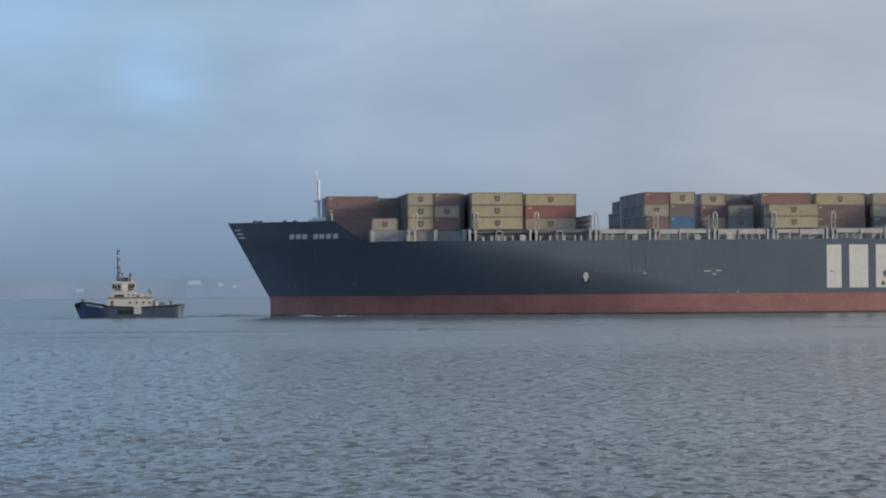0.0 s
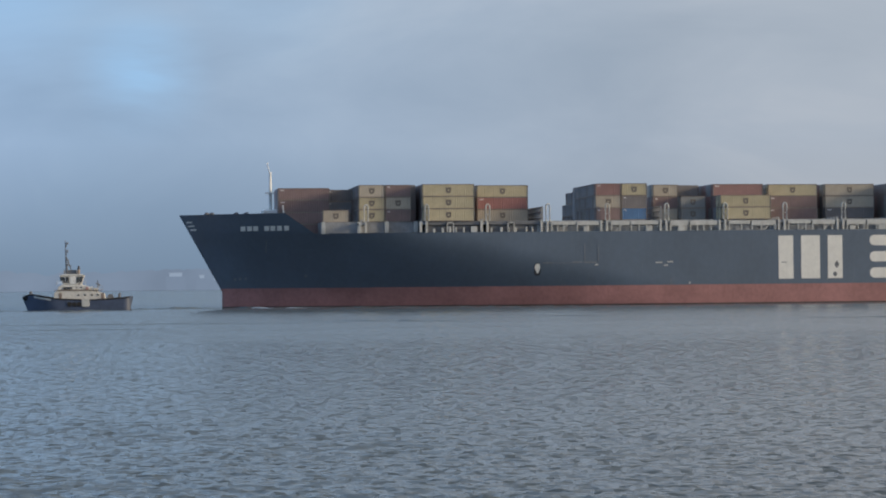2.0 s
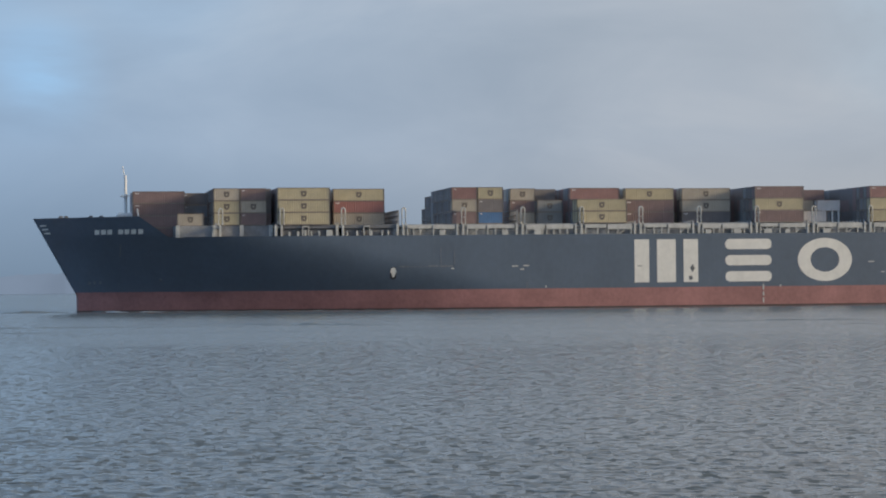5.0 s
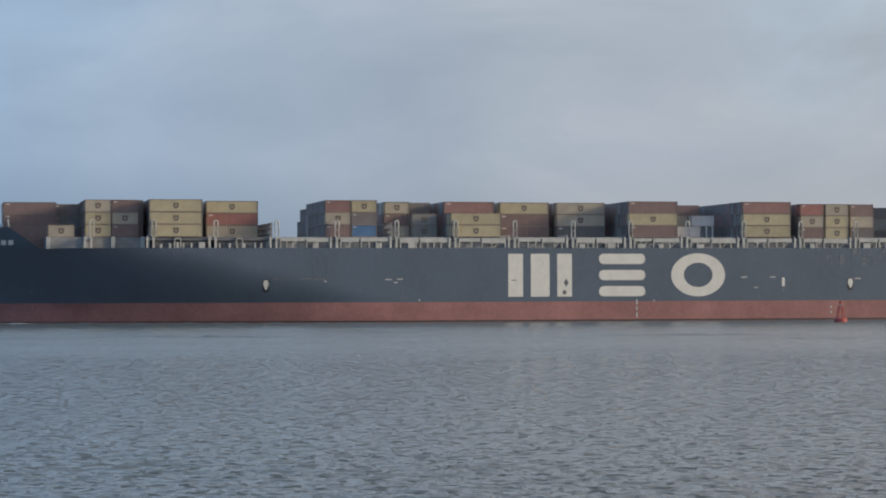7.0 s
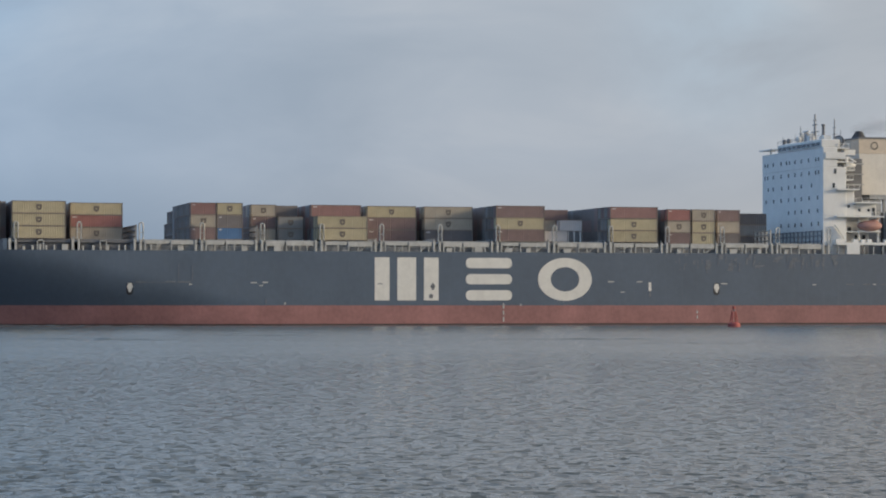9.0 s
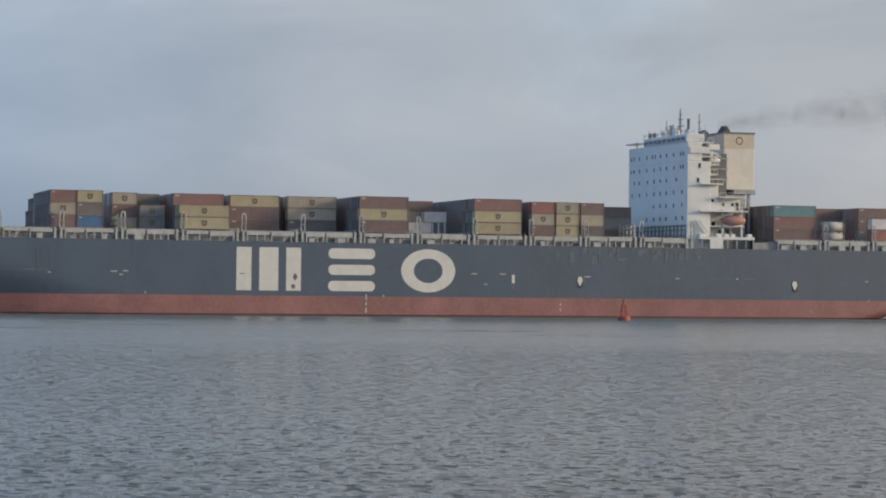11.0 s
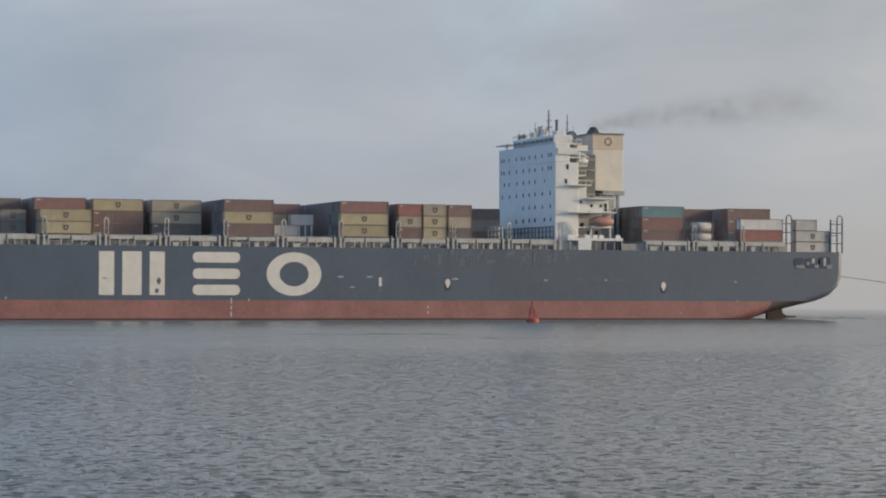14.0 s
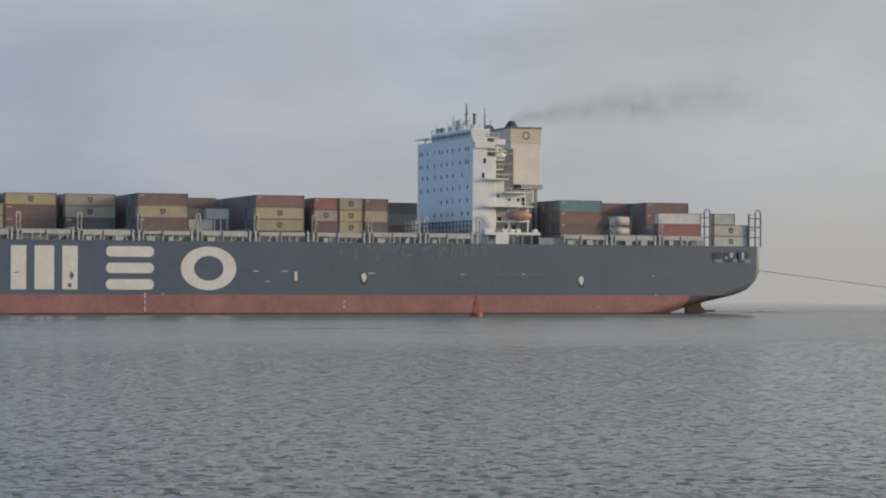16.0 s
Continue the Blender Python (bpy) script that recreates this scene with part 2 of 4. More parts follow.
def smoke_material():
    """Thin towards the rim of each puff as seen from the camera's side, and broken by noise."""
    mat = bpy.data.materials.new("thin_exhaust_smoke")
    tree = nodes_of(mat)
    link = tree.links.new
    out = tree.nodes.new("ShaderNodeOutputMaterial")
    clear = tree.nodes.new("ShaderNodeBsdfTransparent")
    grey = node(tree, "ShaderNodeBsdfDiffuse", Color=(0.34, 0.315, 0.30, 1))
    mix = tree.nodes.new("ShaderNodeMixShader")
    coord = tree.nodes.new("ShaderNodeTexCoord")
    flat_ = node(tree, "ShaderNodeVectorMath")
    flat_.operation = "MULTIPLY"
    flat_.inputs[1].default_value = (1, 0, 1)
    link(coord.outputs["Object"], flat_.inputs[0])
    size = node(tree, "ShaderNodeVectorMath")
    size.operation = "LENGTH"
    link(flat_.outputs[0], size.inputs[0])
    core = ramp(tree, size.outputs["Value"], [(0.0, (1, 1, 1)), (0.45, (0.55,) * 3), (0.92, (0, 0, 0))])
    info = tree.nodes.new("ShaderNodeObjectInfo")
    n = node(tree, "ShaderNodeTexNoise", Scale=1.6, Detail=5.0, Roughness=0.6)
    n.noise_dimensions = "4D"
    link(coord.outputs["Object"], n.inputs["Vector"])
    seed = tree.nodes.new("ShaderNodeMath")
    seed.operation = "MULTIPLY"
    seed.inputs[1].default_value = 50
    link(info.outputs["Random"], seed.inputs[0])
    link(seed.outputs[0], n.inputs["W"])
    thin = ramp(tree, n.outputs["Fac"], [(0.34, (0.01,) * 3), (0.66, (0.15,) * 3)])
    link(blend(tree, 1.0, thin, core, "MULTIPLY"), mix.inputs[0])
    link(clear.outputs[0], mix.inputs[1])
    link(grey.outputs[0], mix.inputs[2])
    link(mix.outputs[0], out.inputs[0])
    return mat


WATER = water_material()
SMOKE = smoke_material()


# ---- building helpers ----
def part(name, bm, material, parent=None, label="", smooth=False):
    """Links a bmesh as one mesh object under a thing or a part."""
    mesh = bpy.data.meshes.new(name)
    bmesh.ops.recalc_face_normals(bm, faces=bm.faces)
    for f in bm.faces:
        f.smooth = smooth
    bm.to_mesh(mesh)
    bm.free()
    mesh.materials.append(material)
    ob = new(name, mesh)
    if parent is not None:
        ob.parent = parent
    if label:
        ob["label"] = label
    return ob


def box(bm, x0, x1, y0, y1, z0, z1, bevel=0.0):
    m = Matrix.LocRotScale(((x0 + x1) / 2, (y0 + y1) / 2, (z0 + z1) / 2), None, (abs(x1 - x0), abs(y1 - y0), abs(z1 - z0)))
    got = bmesh.ops.create_cube(bm, size=1, matrix=m)
    if bevel:
        edges = list({e for v in got["verts"] for e in v.link_edges})
        bmesh.ops.bevel(bm, geom=edges, offset=bevel, segments=1, affect="EDGES")
    return bm


def boxed(*size, bevel=0.0):
    return box(bmesh.new(), *size, bevel=bevel)


def rod(bm, a, b, r, r2=None, sides=8):
    a, b = Vector(a), Vector(b)
    turn = (b - a).to_track_quat("Z", "Y").to_matrix().to_4x4()
    bmesh.ops.create_cone(bm, cap_ends=True, segments=sides, radius1=r, radius2=r if r2 is None else r2, depth=(b - a).length,
                          matrix=Matrix.Translation((a + b) / 2) @ turn)
    return bm


def tube(bm, points, r, sides=6):
    """One closed skin along a line of points."""
    points = [Vector(p) for p in points]
    rings = []
    for k, p in enumerate(points):
        way = points[min(k + 1, len(points) - 1)] - points[max(k - 1, 0)]
        turn = way.to_track_quat("Z", "Y")
        rings.append([bm.verts.new(p + turn @ Vector((r * math.cos(2 * math.pi * i / sides), r * math.sin(2 * math.pi * i / sides), 0))) for i in range(sides)])
    for a, b in zip(rings, rings[1:]):
        for i in range(sides):
            bm.faces.new((a[i], a[(i + 1) % sides], b[(i + 1) % sides], b[i]))
    bm.faces.new(rings[0][::-1])
    bm.faces.new(rings[-1])
    return bm


def blob(bm, centre, size, detail=2):
    bmesh.ops.create_icosphere(bm, subdivisions=detail, radius=1, matrix=Matrix.LocRotScale(centre, None, size))
    return bm


def empty(name, label, category, group="", kind=""):
    return tagged(new(name), label, category, group, kind)


def lerp(x, table):
    for (a, p), (b, q) in zip(table, table[1:]):
        if x <= b:
            return p + (q - p) * max(0, (x - a) / (b - a))
    return table[-1][1]


# ---- water and the far bank ----
SHIP_AT, SHIP_SPEED, SIDE = 17.2, 3.554, 555.85      # bow at 0 s, metres a second, distance of the port side
TUG_AT, TUG_SPEED, TUG_LINE = -18.9, 3.83, 572.0


def make_water():
    """One sheet to the horizon; short chop where it lies nearest, fading to flat far off."""
    rnd = np.random.RandomState(3)
    near = [70.0]
    while near[-1] < 430:
        near.append(near[-1] + near[-1] ** 2 / 52000)
    r = np.array([0.001, 25.0, 50.0] + near + [520, 700, 1000, 1500, 2600, 4900])
    a = np.radians(np.concatenate([np.arange(-9, 36.001, 0.055), np.arange(46, 351, 10)]))
    rr, aa = np.meshgrid(r, a, indexing="ij")
    x, y = rr * np.sin(aa), rr * np.cos(aa)
    z = np.zeros_like(x)
    step = rr ** 2 / 52000
    for _ in range(60):
        length = rnd.uniform(0.45, 1.4)
        way = rnd.normal(-1.9, 0.55)
        k = 2 * math.pi / length
        amp = 0.0050 * length * np.clip((length / step - 2.5) / 2.5, 0, 1)
        z += amp * np.sin(k * (math.cos(way) * x + math.sin(way) * y) + rnd.uniform(0, 6.3) + 0.8 * np.sin(0.31 * x + rnd.uniform(0, 6)))
    gust = 0.75 + 0.35 * np.sin(0.035 * x + 0.05 * y + 1) * np.sin(0.06 * y - 0.02 * x) + 0.2 * np.sin(0.11 * x + 0.17 * y)
    z *= gust * np.clip((rr - 62) / 12, 0, 1) * np.clip((430 - rr) / 150, 0, 1) * (aa <= math.radians(36.01))
    rows, cols = x.shape
    idx = np.arange(rows * cols).reshape(rows, cols)
    nxt = np.roll(idx, -1, axis=1)
    quads = np.stack([idx[:-1], idx[1:], nxt[1:], nxt[:-1]], axis=-1).reshape(-1, 4)
    mesh = bpy.data.meshes.new("water")
    mesh.vertices.add(rows * cols)
    mesh.vertices.foreach_set("co", np.stack([x, y, z], axis=-1).ravel())
    mesh.loops.add(quads.size)
    mesh.loops.foreach_set("vertex_index", quads.ravel().astype(np.int32))
    mesh.polygons.add(len(quads))
    mesh.polygons.foreach_set("loop_start", np.arange(0, quads.size, 4, dtype=np.int32))
    mesh.polygons.foreach_set("use_smooth", np.ones(len(quads), dtype=bool))
    mesh.update(calc_edges=True)
    mesh.materials.append(WATER)
    return tagged(new("water", mesh), "grey-blue rippled river water under a cloudy sky", "water", kind="structure")


river = make_water()


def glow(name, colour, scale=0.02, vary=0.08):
    """Distance with the fog put into its colour: a faint even glow."""
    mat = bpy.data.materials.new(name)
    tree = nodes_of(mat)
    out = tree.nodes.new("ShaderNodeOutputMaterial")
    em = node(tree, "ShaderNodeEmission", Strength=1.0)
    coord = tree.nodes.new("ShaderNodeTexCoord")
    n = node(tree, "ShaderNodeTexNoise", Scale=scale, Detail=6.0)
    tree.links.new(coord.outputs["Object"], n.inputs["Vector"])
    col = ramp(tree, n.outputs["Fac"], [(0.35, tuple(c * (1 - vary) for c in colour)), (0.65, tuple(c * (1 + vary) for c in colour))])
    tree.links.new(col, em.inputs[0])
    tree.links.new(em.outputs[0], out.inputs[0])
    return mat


def make_far_bank():
    rnd = random.Random(4)
    bankmat = glow("wooded_bank_fog_glow", (0.172, 0.222, 0.30))
    roof = glow("roof_fog_glow", (0.22, 0.27, 0.345), vary=0.03)
    bm = bmesh.new()
    far = []
    for i in range(321):
        x = -420 + i * 2.0
        top = 11 + 6 * noise.noise((x * 0.012, 3, 0)) + 2.2 * noise.noise((x * 0.09, 7, 0)) + rnd.uniform(-0.4, 0.4)
        top *= max(0.0, min(1, (190 - x) / 140))
        far.append((x, max(0.3, top)))
    for (xa, za), (xb, zb) in zip(far, far[1:]):
        v = [bm.verts.new(p) for p in ((xa, 1352, 0), (xb, 1352, 0), (xb, 1362, zb), (xa, 1362, za), (xb, 1420, zb * 0.9), (xa, 1420, za * 0.9))]
        bm.faces.new((v[0], v[1], v[2], v[3]))
        bm.faces.new((v[3], v[2], v[4], v[5]))
    bmesh.ops.remove_doubles(bm, verts=bm.verts, dist=0.01)
    tagged(part("backdrop_bank", bm, bankmat), "far wooded river bank, fog put into its glowing colour", "backdrop", kind="structure")
    pale = glow("pale_walls_fog_glow", (0.25, 0.31, 0.40), vary=0.03)
    for x, w, h, z in ((21.5, 7, 1.9, 7.6), (36, 2.5, 1.6, 6.5), (-42, 4, 1.3, 4.0), (44, 2.5, 1.5, 5.5)):
        house = empty("farmhouse", "small pale house on the far bank, fog put into its glowing colour", "house")
        house.location = (x, 1352, 0)
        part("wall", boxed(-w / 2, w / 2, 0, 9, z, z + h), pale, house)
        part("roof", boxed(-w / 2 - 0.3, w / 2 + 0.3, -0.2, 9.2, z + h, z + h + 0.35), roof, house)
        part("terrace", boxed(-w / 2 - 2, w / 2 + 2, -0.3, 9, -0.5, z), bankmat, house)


make_far_bank()


def make_fog_bank(radius, most, z0, z1):
    """A glowing sheet that stands in for pale fog on the water far off, thinning upwards."""
    mat = bpy.data.materials.new("fog_bank_glow")
    tree = nodes_of(mat)
    link = tree.links.new
    out = tree.nodes.new("ShaderNodeOutputMaterial")
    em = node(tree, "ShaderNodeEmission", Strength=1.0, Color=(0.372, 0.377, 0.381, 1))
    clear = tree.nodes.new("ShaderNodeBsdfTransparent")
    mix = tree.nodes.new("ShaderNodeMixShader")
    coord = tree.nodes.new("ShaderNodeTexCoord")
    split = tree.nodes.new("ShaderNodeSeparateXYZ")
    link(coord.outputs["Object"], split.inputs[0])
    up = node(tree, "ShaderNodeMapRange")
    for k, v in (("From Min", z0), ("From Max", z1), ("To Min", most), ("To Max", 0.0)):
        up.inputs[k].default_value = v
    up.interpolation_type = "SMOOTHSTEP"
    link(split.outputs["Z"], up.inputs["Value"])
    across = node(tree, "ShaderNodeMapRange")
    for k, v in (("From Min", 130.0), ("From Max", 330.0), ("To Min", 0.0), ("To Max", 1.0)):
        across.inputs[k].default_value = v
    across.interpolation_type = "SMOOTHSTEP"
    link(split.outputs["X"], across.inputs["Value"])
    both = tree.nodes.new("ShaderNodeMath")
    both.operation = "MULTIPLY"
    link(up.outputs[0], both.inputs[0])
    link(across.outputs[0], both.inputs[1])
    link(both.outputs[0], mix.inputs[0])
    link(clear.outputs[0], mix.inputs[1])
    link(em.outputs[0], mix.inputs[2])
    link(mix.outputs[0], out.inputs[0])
    bm = bmesh.new()
    rows = []
    for i in range(41):
        t = radians(6 + i * 1.1)
        rows.append([bm.verts.new((radius * math.sin(t), radius * math.cos(t), z)) for z in (-0.5, z1 * 0.3, z1 * 0.65, z1 + 1)])
    for p, q in zip(rows, rows[1:]):
        for k in range(3):
            bm.faces.new((p[k], q[k], q[k + 1], p[k + 1]))
    tagged(part("backdrop_fog", bm, mat), "glowing sheet standing in for pale fog on the distant water", "backdrop", kind="structure")


# the nearer, lower sheets lighten the water step by step towards the fog
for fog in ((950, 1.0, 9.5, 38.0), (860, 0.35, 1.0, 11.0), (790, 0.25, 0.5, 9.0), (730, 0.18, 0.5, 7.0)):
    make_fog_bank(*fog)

# ---- container ship: x from the bow, y from the port side, z from the water ----
BEAM, MID = 45.6, 22.8
ZRED, ZDECK, ZFORE = 4.71, 17.45, 22.3
carried = []                      # everything that moves with the ship


def stem(z):
    return 10.06 if z <= 4.0 else 10.06 * max(0.0, 1 - (z - 4.0) / (ZFORE - 4.0)) ** 1.0


def stern_end(z):
    return lerp(z, [(-3, 312), (0, 318), (1, 321), (2, 324), (3.4, 329.5), (4.7, 334.2), (6, 336.3), (7.5, 336.8), (8.7, 336.9), (11, 336.6), (18, 336.4)])


def half(s, z):
    p = lerp(z, [(0, 1.7), (18, 2.4), (23, 2.5)])
    length = lerp(z, [(0, 112), (5, 104), (18, 60), (23, 54)])
    fore = 1 - (1 - min(1, max(0, (s - stem(z)) / length))) ** p
    aft_len = lerp(z, [(-3, 24), (0, 20), (2, 18), (3.4, 16), (4.7, 12), (6, 8), (8.7, 4), (11, 2.2), (18, 2.0)])
    aft = 1 - (1 - min(1, max(0, (stern_end(z) - s) / aft_len))) ** 3
    return MID * fore * aft


def skin(bm, levels, count, start=stem, end=stern_end):
    for side in (-1, 1):
        rows = []
        for z in levels:
            a, b = start(z), end(z)
            row = []
            for k in range(count + 1):
                w = k / count
                w = w - 0.13 * math.sin(2 * math.pi * w)
                s = a + (b - a) * w
                row.append(bm.verts.new((s, MID + side * half(s, z), z)))
            rows.append(row)
        for r, q in zip(rows, rows[1:]):
            for k in range(count):
                bm.faces.new((r[k], r[k + 1], q[k + 1], q[k]))
    bmesh.ops.remove_doubles(bm, verts=bm.verts, dist=0.002)
    return bm


ship = empty("container_ship", "large dark-blue container ship with a red boot-top, loaded with stacked containers", "ship")
carried.append(ship)


def fore_end(z):
    return 31 - (z - ZDECK) / (ZFORE - ZDECK) * 6.8


def red_end(z):
    return lerp(z, [(-3, 311.0), (0.38, 312.5), (2.2, 313.5), (ZRED, 315.0)])


def make_hull():
    bm = skin(bmesh.new(), [ZRED + (ZDECK - ZRED) * i / 16 for i in range(17)], 110)
    skin(bm, [ZDECK + (ZFORE - ZDECK) * i / 6 for i in range(7)], 30, end=fore_end)
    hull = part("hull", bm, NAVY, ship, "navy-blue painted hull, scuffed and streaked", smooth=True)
    part("wet_band", skin(bmesh.new(), [-3, -1.5, 0, 0.38], 110), WET, ship, "dark wet waterline band", smooth=True)
    low = [0.38, 0.9, 1.4, 2.2, 3, 3.9, ZRED]
    part("boot_top", skin(bmesh.new(), low, 110, end=red_end), RED, ship, "faded red lower hull", smooth=True)
    part("counter", skin(bmesh.new(), low, 12, start=red_end), COUNTER_SHADE, ship, "underside of the counter stern, painted dark for its shade", smooth=True)
    bm = bmesh.new()
    for z, a, b in ((ZDECK - 0.15, 12, 335.6), (ZFORE - 1.2, 1.5, 25.5)):
        n = 60
        lo = [bm.verts.new((a + (b - a) * k / n, MID - half(a + (b - a) * k / n, z) + 0.05, z)) for k in range(n + 1)]
        hi = [bm.verts.new((a + (b - a) * k / n, MID + half(a + (b - a) * k / n, z) - 0.05, z)) for k in range(n + 1)]
        for k in range(n):
            bm.faces.new((lo[k], lo[k + 1], hi[k + 1], hi[k]))
    part("deck", bm, DECK, ship)
    # rudder and skeg at the centre line
    bm = bmesh.new()
    shape = [(324.2, -3), (330.2, -3), (330.4, 0.9), (329.3, 1.6), (328.9, 4.6), (322.6, 4.2), (323.3, 2.7), (324.6, 2.0), (324.9, 1.0)]
    faces = [[bm.verts.new((x, MID + y, z)) for x, z in shape] for y in (-0.55, 0.55)]
    for f in faces:
        bm.faces.new(f)
    for k in range(len(shape)):
        j = (k + 1) % len(shape)
        bm.faces.new((faces[0][k], faces[0][j], faces[1][j], faces[1][k]))
    part("rudder", bm, RUDDER_SHADE, ship, "rudder blade with its horn, shadow painted into its dark brown")
    part("rudder_fin", boxed(330.3, 333.6, MID - 0.3, MID + 0.3, 0.25, 0.75, bevel=0.1), RUDDER_SHADE, ship)
    return hull


hull = make_hull()


def flat(name, outline, thick=0.03, parent=None, material=None, u=-0.02):
    """A flat painted shape on the port side, from its outline in (s, z)."""
    bm = bmesh.new()
    front = [bm.verts.new((s, MID - half(s, z) + u - thick, z)) for s, z in outline]
    back = [bm.verts.new((s, MID - half(s, z) + u, z)) for s, z in outline]
    bm.faces.new(front)
    n = len(outline)
    for i in range(n):
        bm.faces.new((front[i], front[(i + 1) % n], back[(i + 1) % n], back[i]))
    return part(name, bm, material or CREAM, parent or hull)


def make_side_marks():
    """The large pale shapes amidships: three uprights, three bars and an oval ring."""
    lo, hi = 5.88, 16.1
    flat("marking_upright", [(140.7, lo), (144.3, lo), (144.3, hi), (140.7, hi)])
    flat("marking_upright", [(152.7, lo), (156.3, lo), (156.3, hi), (152.7, hi)])
    flat("marking_upright", rounded(146.2, 150.8, lo, hi, 0.1))
    for z0, z1 in ((13.6, hi), (9.75, 12.2), (lo, 8.35)):
        flat("marking_bar", rounded(163.0, 174.5, z0, z1, 1.15))
    # a closed oval ring
    for cs, cz, outer, inner, u in ((187.8, (lo + hi) / 2, (6.8, 5.2), (3.6, 2.95), -0.05),):
        bm = bmesh.new()
        pairs = []
        for i in range(48):
            t = 2 * math.pi * i / 48
            pairs.append([bm.verts.new((cs + p * math.cos(t), u, cz + q * math.sin(t))) for p, q in (outer, inner)])
        for p, q in zip(pairs, pairs[1:] + pairs[:1]):
            bm.faces.new((p[0], q[0], q[1], p[1]))
        part("marking_ring", bm, CREAM, hull)
    # dark spots on the pale paint
    flat("stain", [(154.9, 8.2), (155.5, 9.2), (154.9, 10.2), (154.3, 9.2)], u=-0.06, material=DARKSTEEL)
    flat("stain", rounded(154.0, 154.9, 6.4, 7.4, 0.3), u=-0.06, material=DARKSTEEL)
    flat("stain", rounded(141.4, 142.6, 9.7, 9.9, 0.05), u=-0.06, material=SCUFF)


def rounded(s0, s1, z0, z1, r):
    pts = []
    for cx, cy, a in ((s1 - r, z0 + r, -90), (s1 - r, z1 - r, 0), (s0 + r, z1 - r, 90), (s0 + r, z0 + r, 180)):
        for k in range(5):
            t = radians(a + 22.5 * k)
            pts.append((cx + r * math.cos(t), cy + r * math.sin(t)))
    return pts


make_side_marks()


def on_hull(name, s0, s1, z0, z1, material, out=0.06):
    """A small patch that follows the curve of the bow."""
    bm = bmesh.new()
    v = [bm.verts.new((s, MID - half(s, z) - out, z)) for s, z in ((s0, z0), (s1, z0), (s1, z1), (s0, z1))]
    bm.faces.new(v)
    return part(name, bm, material, hull)


def make_small_marks():
    rnd = random.Random(8)
    # name on the bow as plain bars
    for i, s in enumerate((14.2, 15.7, 17.1, 19.6, 21.0, 22.5, 24.1)):
        on_hull("name_bar", s, s + 1.1, 18.25, 19.35, CREAM)
    for z in (20.4, 19.5, 18.6):
        on_hull("draught_bar", stem(z) + 0.6, stem(z) + 2.0, z, z + 0.35, CREAM)
    for s, z in ((29.2, 7.5), (12.8, 6.9), (14.0, 7.0), (15.3, 7.0)):
        on_hull("thruster_mark", s, s + 0.6, z - 0.35, z + 0.35, SCUFF)
    on_hull("scuff", 20.0, 20.3, 13.0, 16.0, SCUFF)
    # tug points: pale ovals in dark frames
    for s, z in ((82.9, 8.8), (226.7, 8.9), (284.4, 8.4)):
        flat("tug_mark_frame", rounded(s - 0.8, s + 0.8, z - 1.7, z + 1.3, 0.75), material=SOOT, u=-0.02)
        flat("tug_mark", [(s - 0.4, z + 1.1), (s - 0.7, z + 0.2), (s - 0.1, z - 1.1), (s + 0.2, z - 1.1), (s + 0.75, z + 0.2), (s + 0.4, z + 1.1)], u=-0.06)
    flat("tug_mark", rounded(209.1, 209.8, 8.2, 10.3, 0.1))
    flat("scuff", rounded(209.2, 209.7, 6.8, 8.1, 0.1), material=SCUFF)
    for s0, s1, z in ((84.2, 86.5, 10.1), (91, 93.4, 10.2), (93.8, 97.0, 10.15), (96.5, 97.2, 9.6), (111, 112.6, 10.0), (113.0, 114.0, 9.3), (113.8, 115.2, 10.1), (198.7, 200.2, 10.4),
                      (206, 207.5, 10.4), (201.9, 202.9, 7.9), (227.8, 229.5, 10.0), (261, 263, 9.9), (265.5, 267.5, 9.9), (268.3, 269, 9.9), (270.5, 274, 9.9), (252, 253, 9.8), (304.2, 304.9, 9.6)):
        flat("pilot_mark", rounded(s0, s1, z - 0.13, z + 0.17, 0.1), material=PALE if s1 - s0 < 2 else SCUFF, u=-0.05)
    for s0, s1, z0, z1 in ((86.5, 91, 10.0, 10.15), (94, 94.2, 10.6, 14.5), (97.2, 97.4, 10.4, 14.0), (114.5, 114.8, 4.9, 6.3), (224, 224.3, 12.5, 15.5)):
        flat("scuff", rounded(s0, s1, z0, z1, 0.05), material=FAINT, u=-0.05)
    for s, z0, z1 in ((172.2, 0.8, 2.0), (172.2, 2.5, 3.4), (172.2, 3.9, 5.2), (221.5, 1.5, 2.2), (221.5, 2.8, 3.4), (176.5, 4.6, 5.1), (119, 4.9, 5.4), (305, 4.6, 5.0), (289, 1.6, 1.9)):
        flat("draught_bar", rounded(s, s + 0.35, z0, z1, 0.05), material=PALE, u=-0.04)
    for i in range(70):
        s = rnd.uniform(213, 260)
        w = rnd.uniform(0.12, 0.45) if i % 3 else rnd.uniform(0.6, 1.8)
        z = rnd.uniform(13.2, 16.7)
        top = min(17.35, z + rnd.uniform(0.4, 2.2))
        flat("scuff", [(s, z), (s + w * 0.8, z + rnd.uniform(-0.2, 0.2)), (s + w, top), (s + w * rnd.uniform(0.1, 0.4), top + rnd.uniform(-0.1, 0.1))], material=FAINT, u=-0.03 - 0.0006 * i, thick=0.01)
    # mooring deck openings at the stern: flat panels, the shade inside painted dark
    for s0, s1, z0, z1 in ((321.2, 324.0, 13.9, 15.9), (324.6, 327.7, 13.4, 15.9), (328.3, 331.6, 13.4, 16.2)):
        flat("mooring_shade_panel", rounded(s0, s1, z0, z1, 0.8), material=TUGBLUE, u=-0.1)
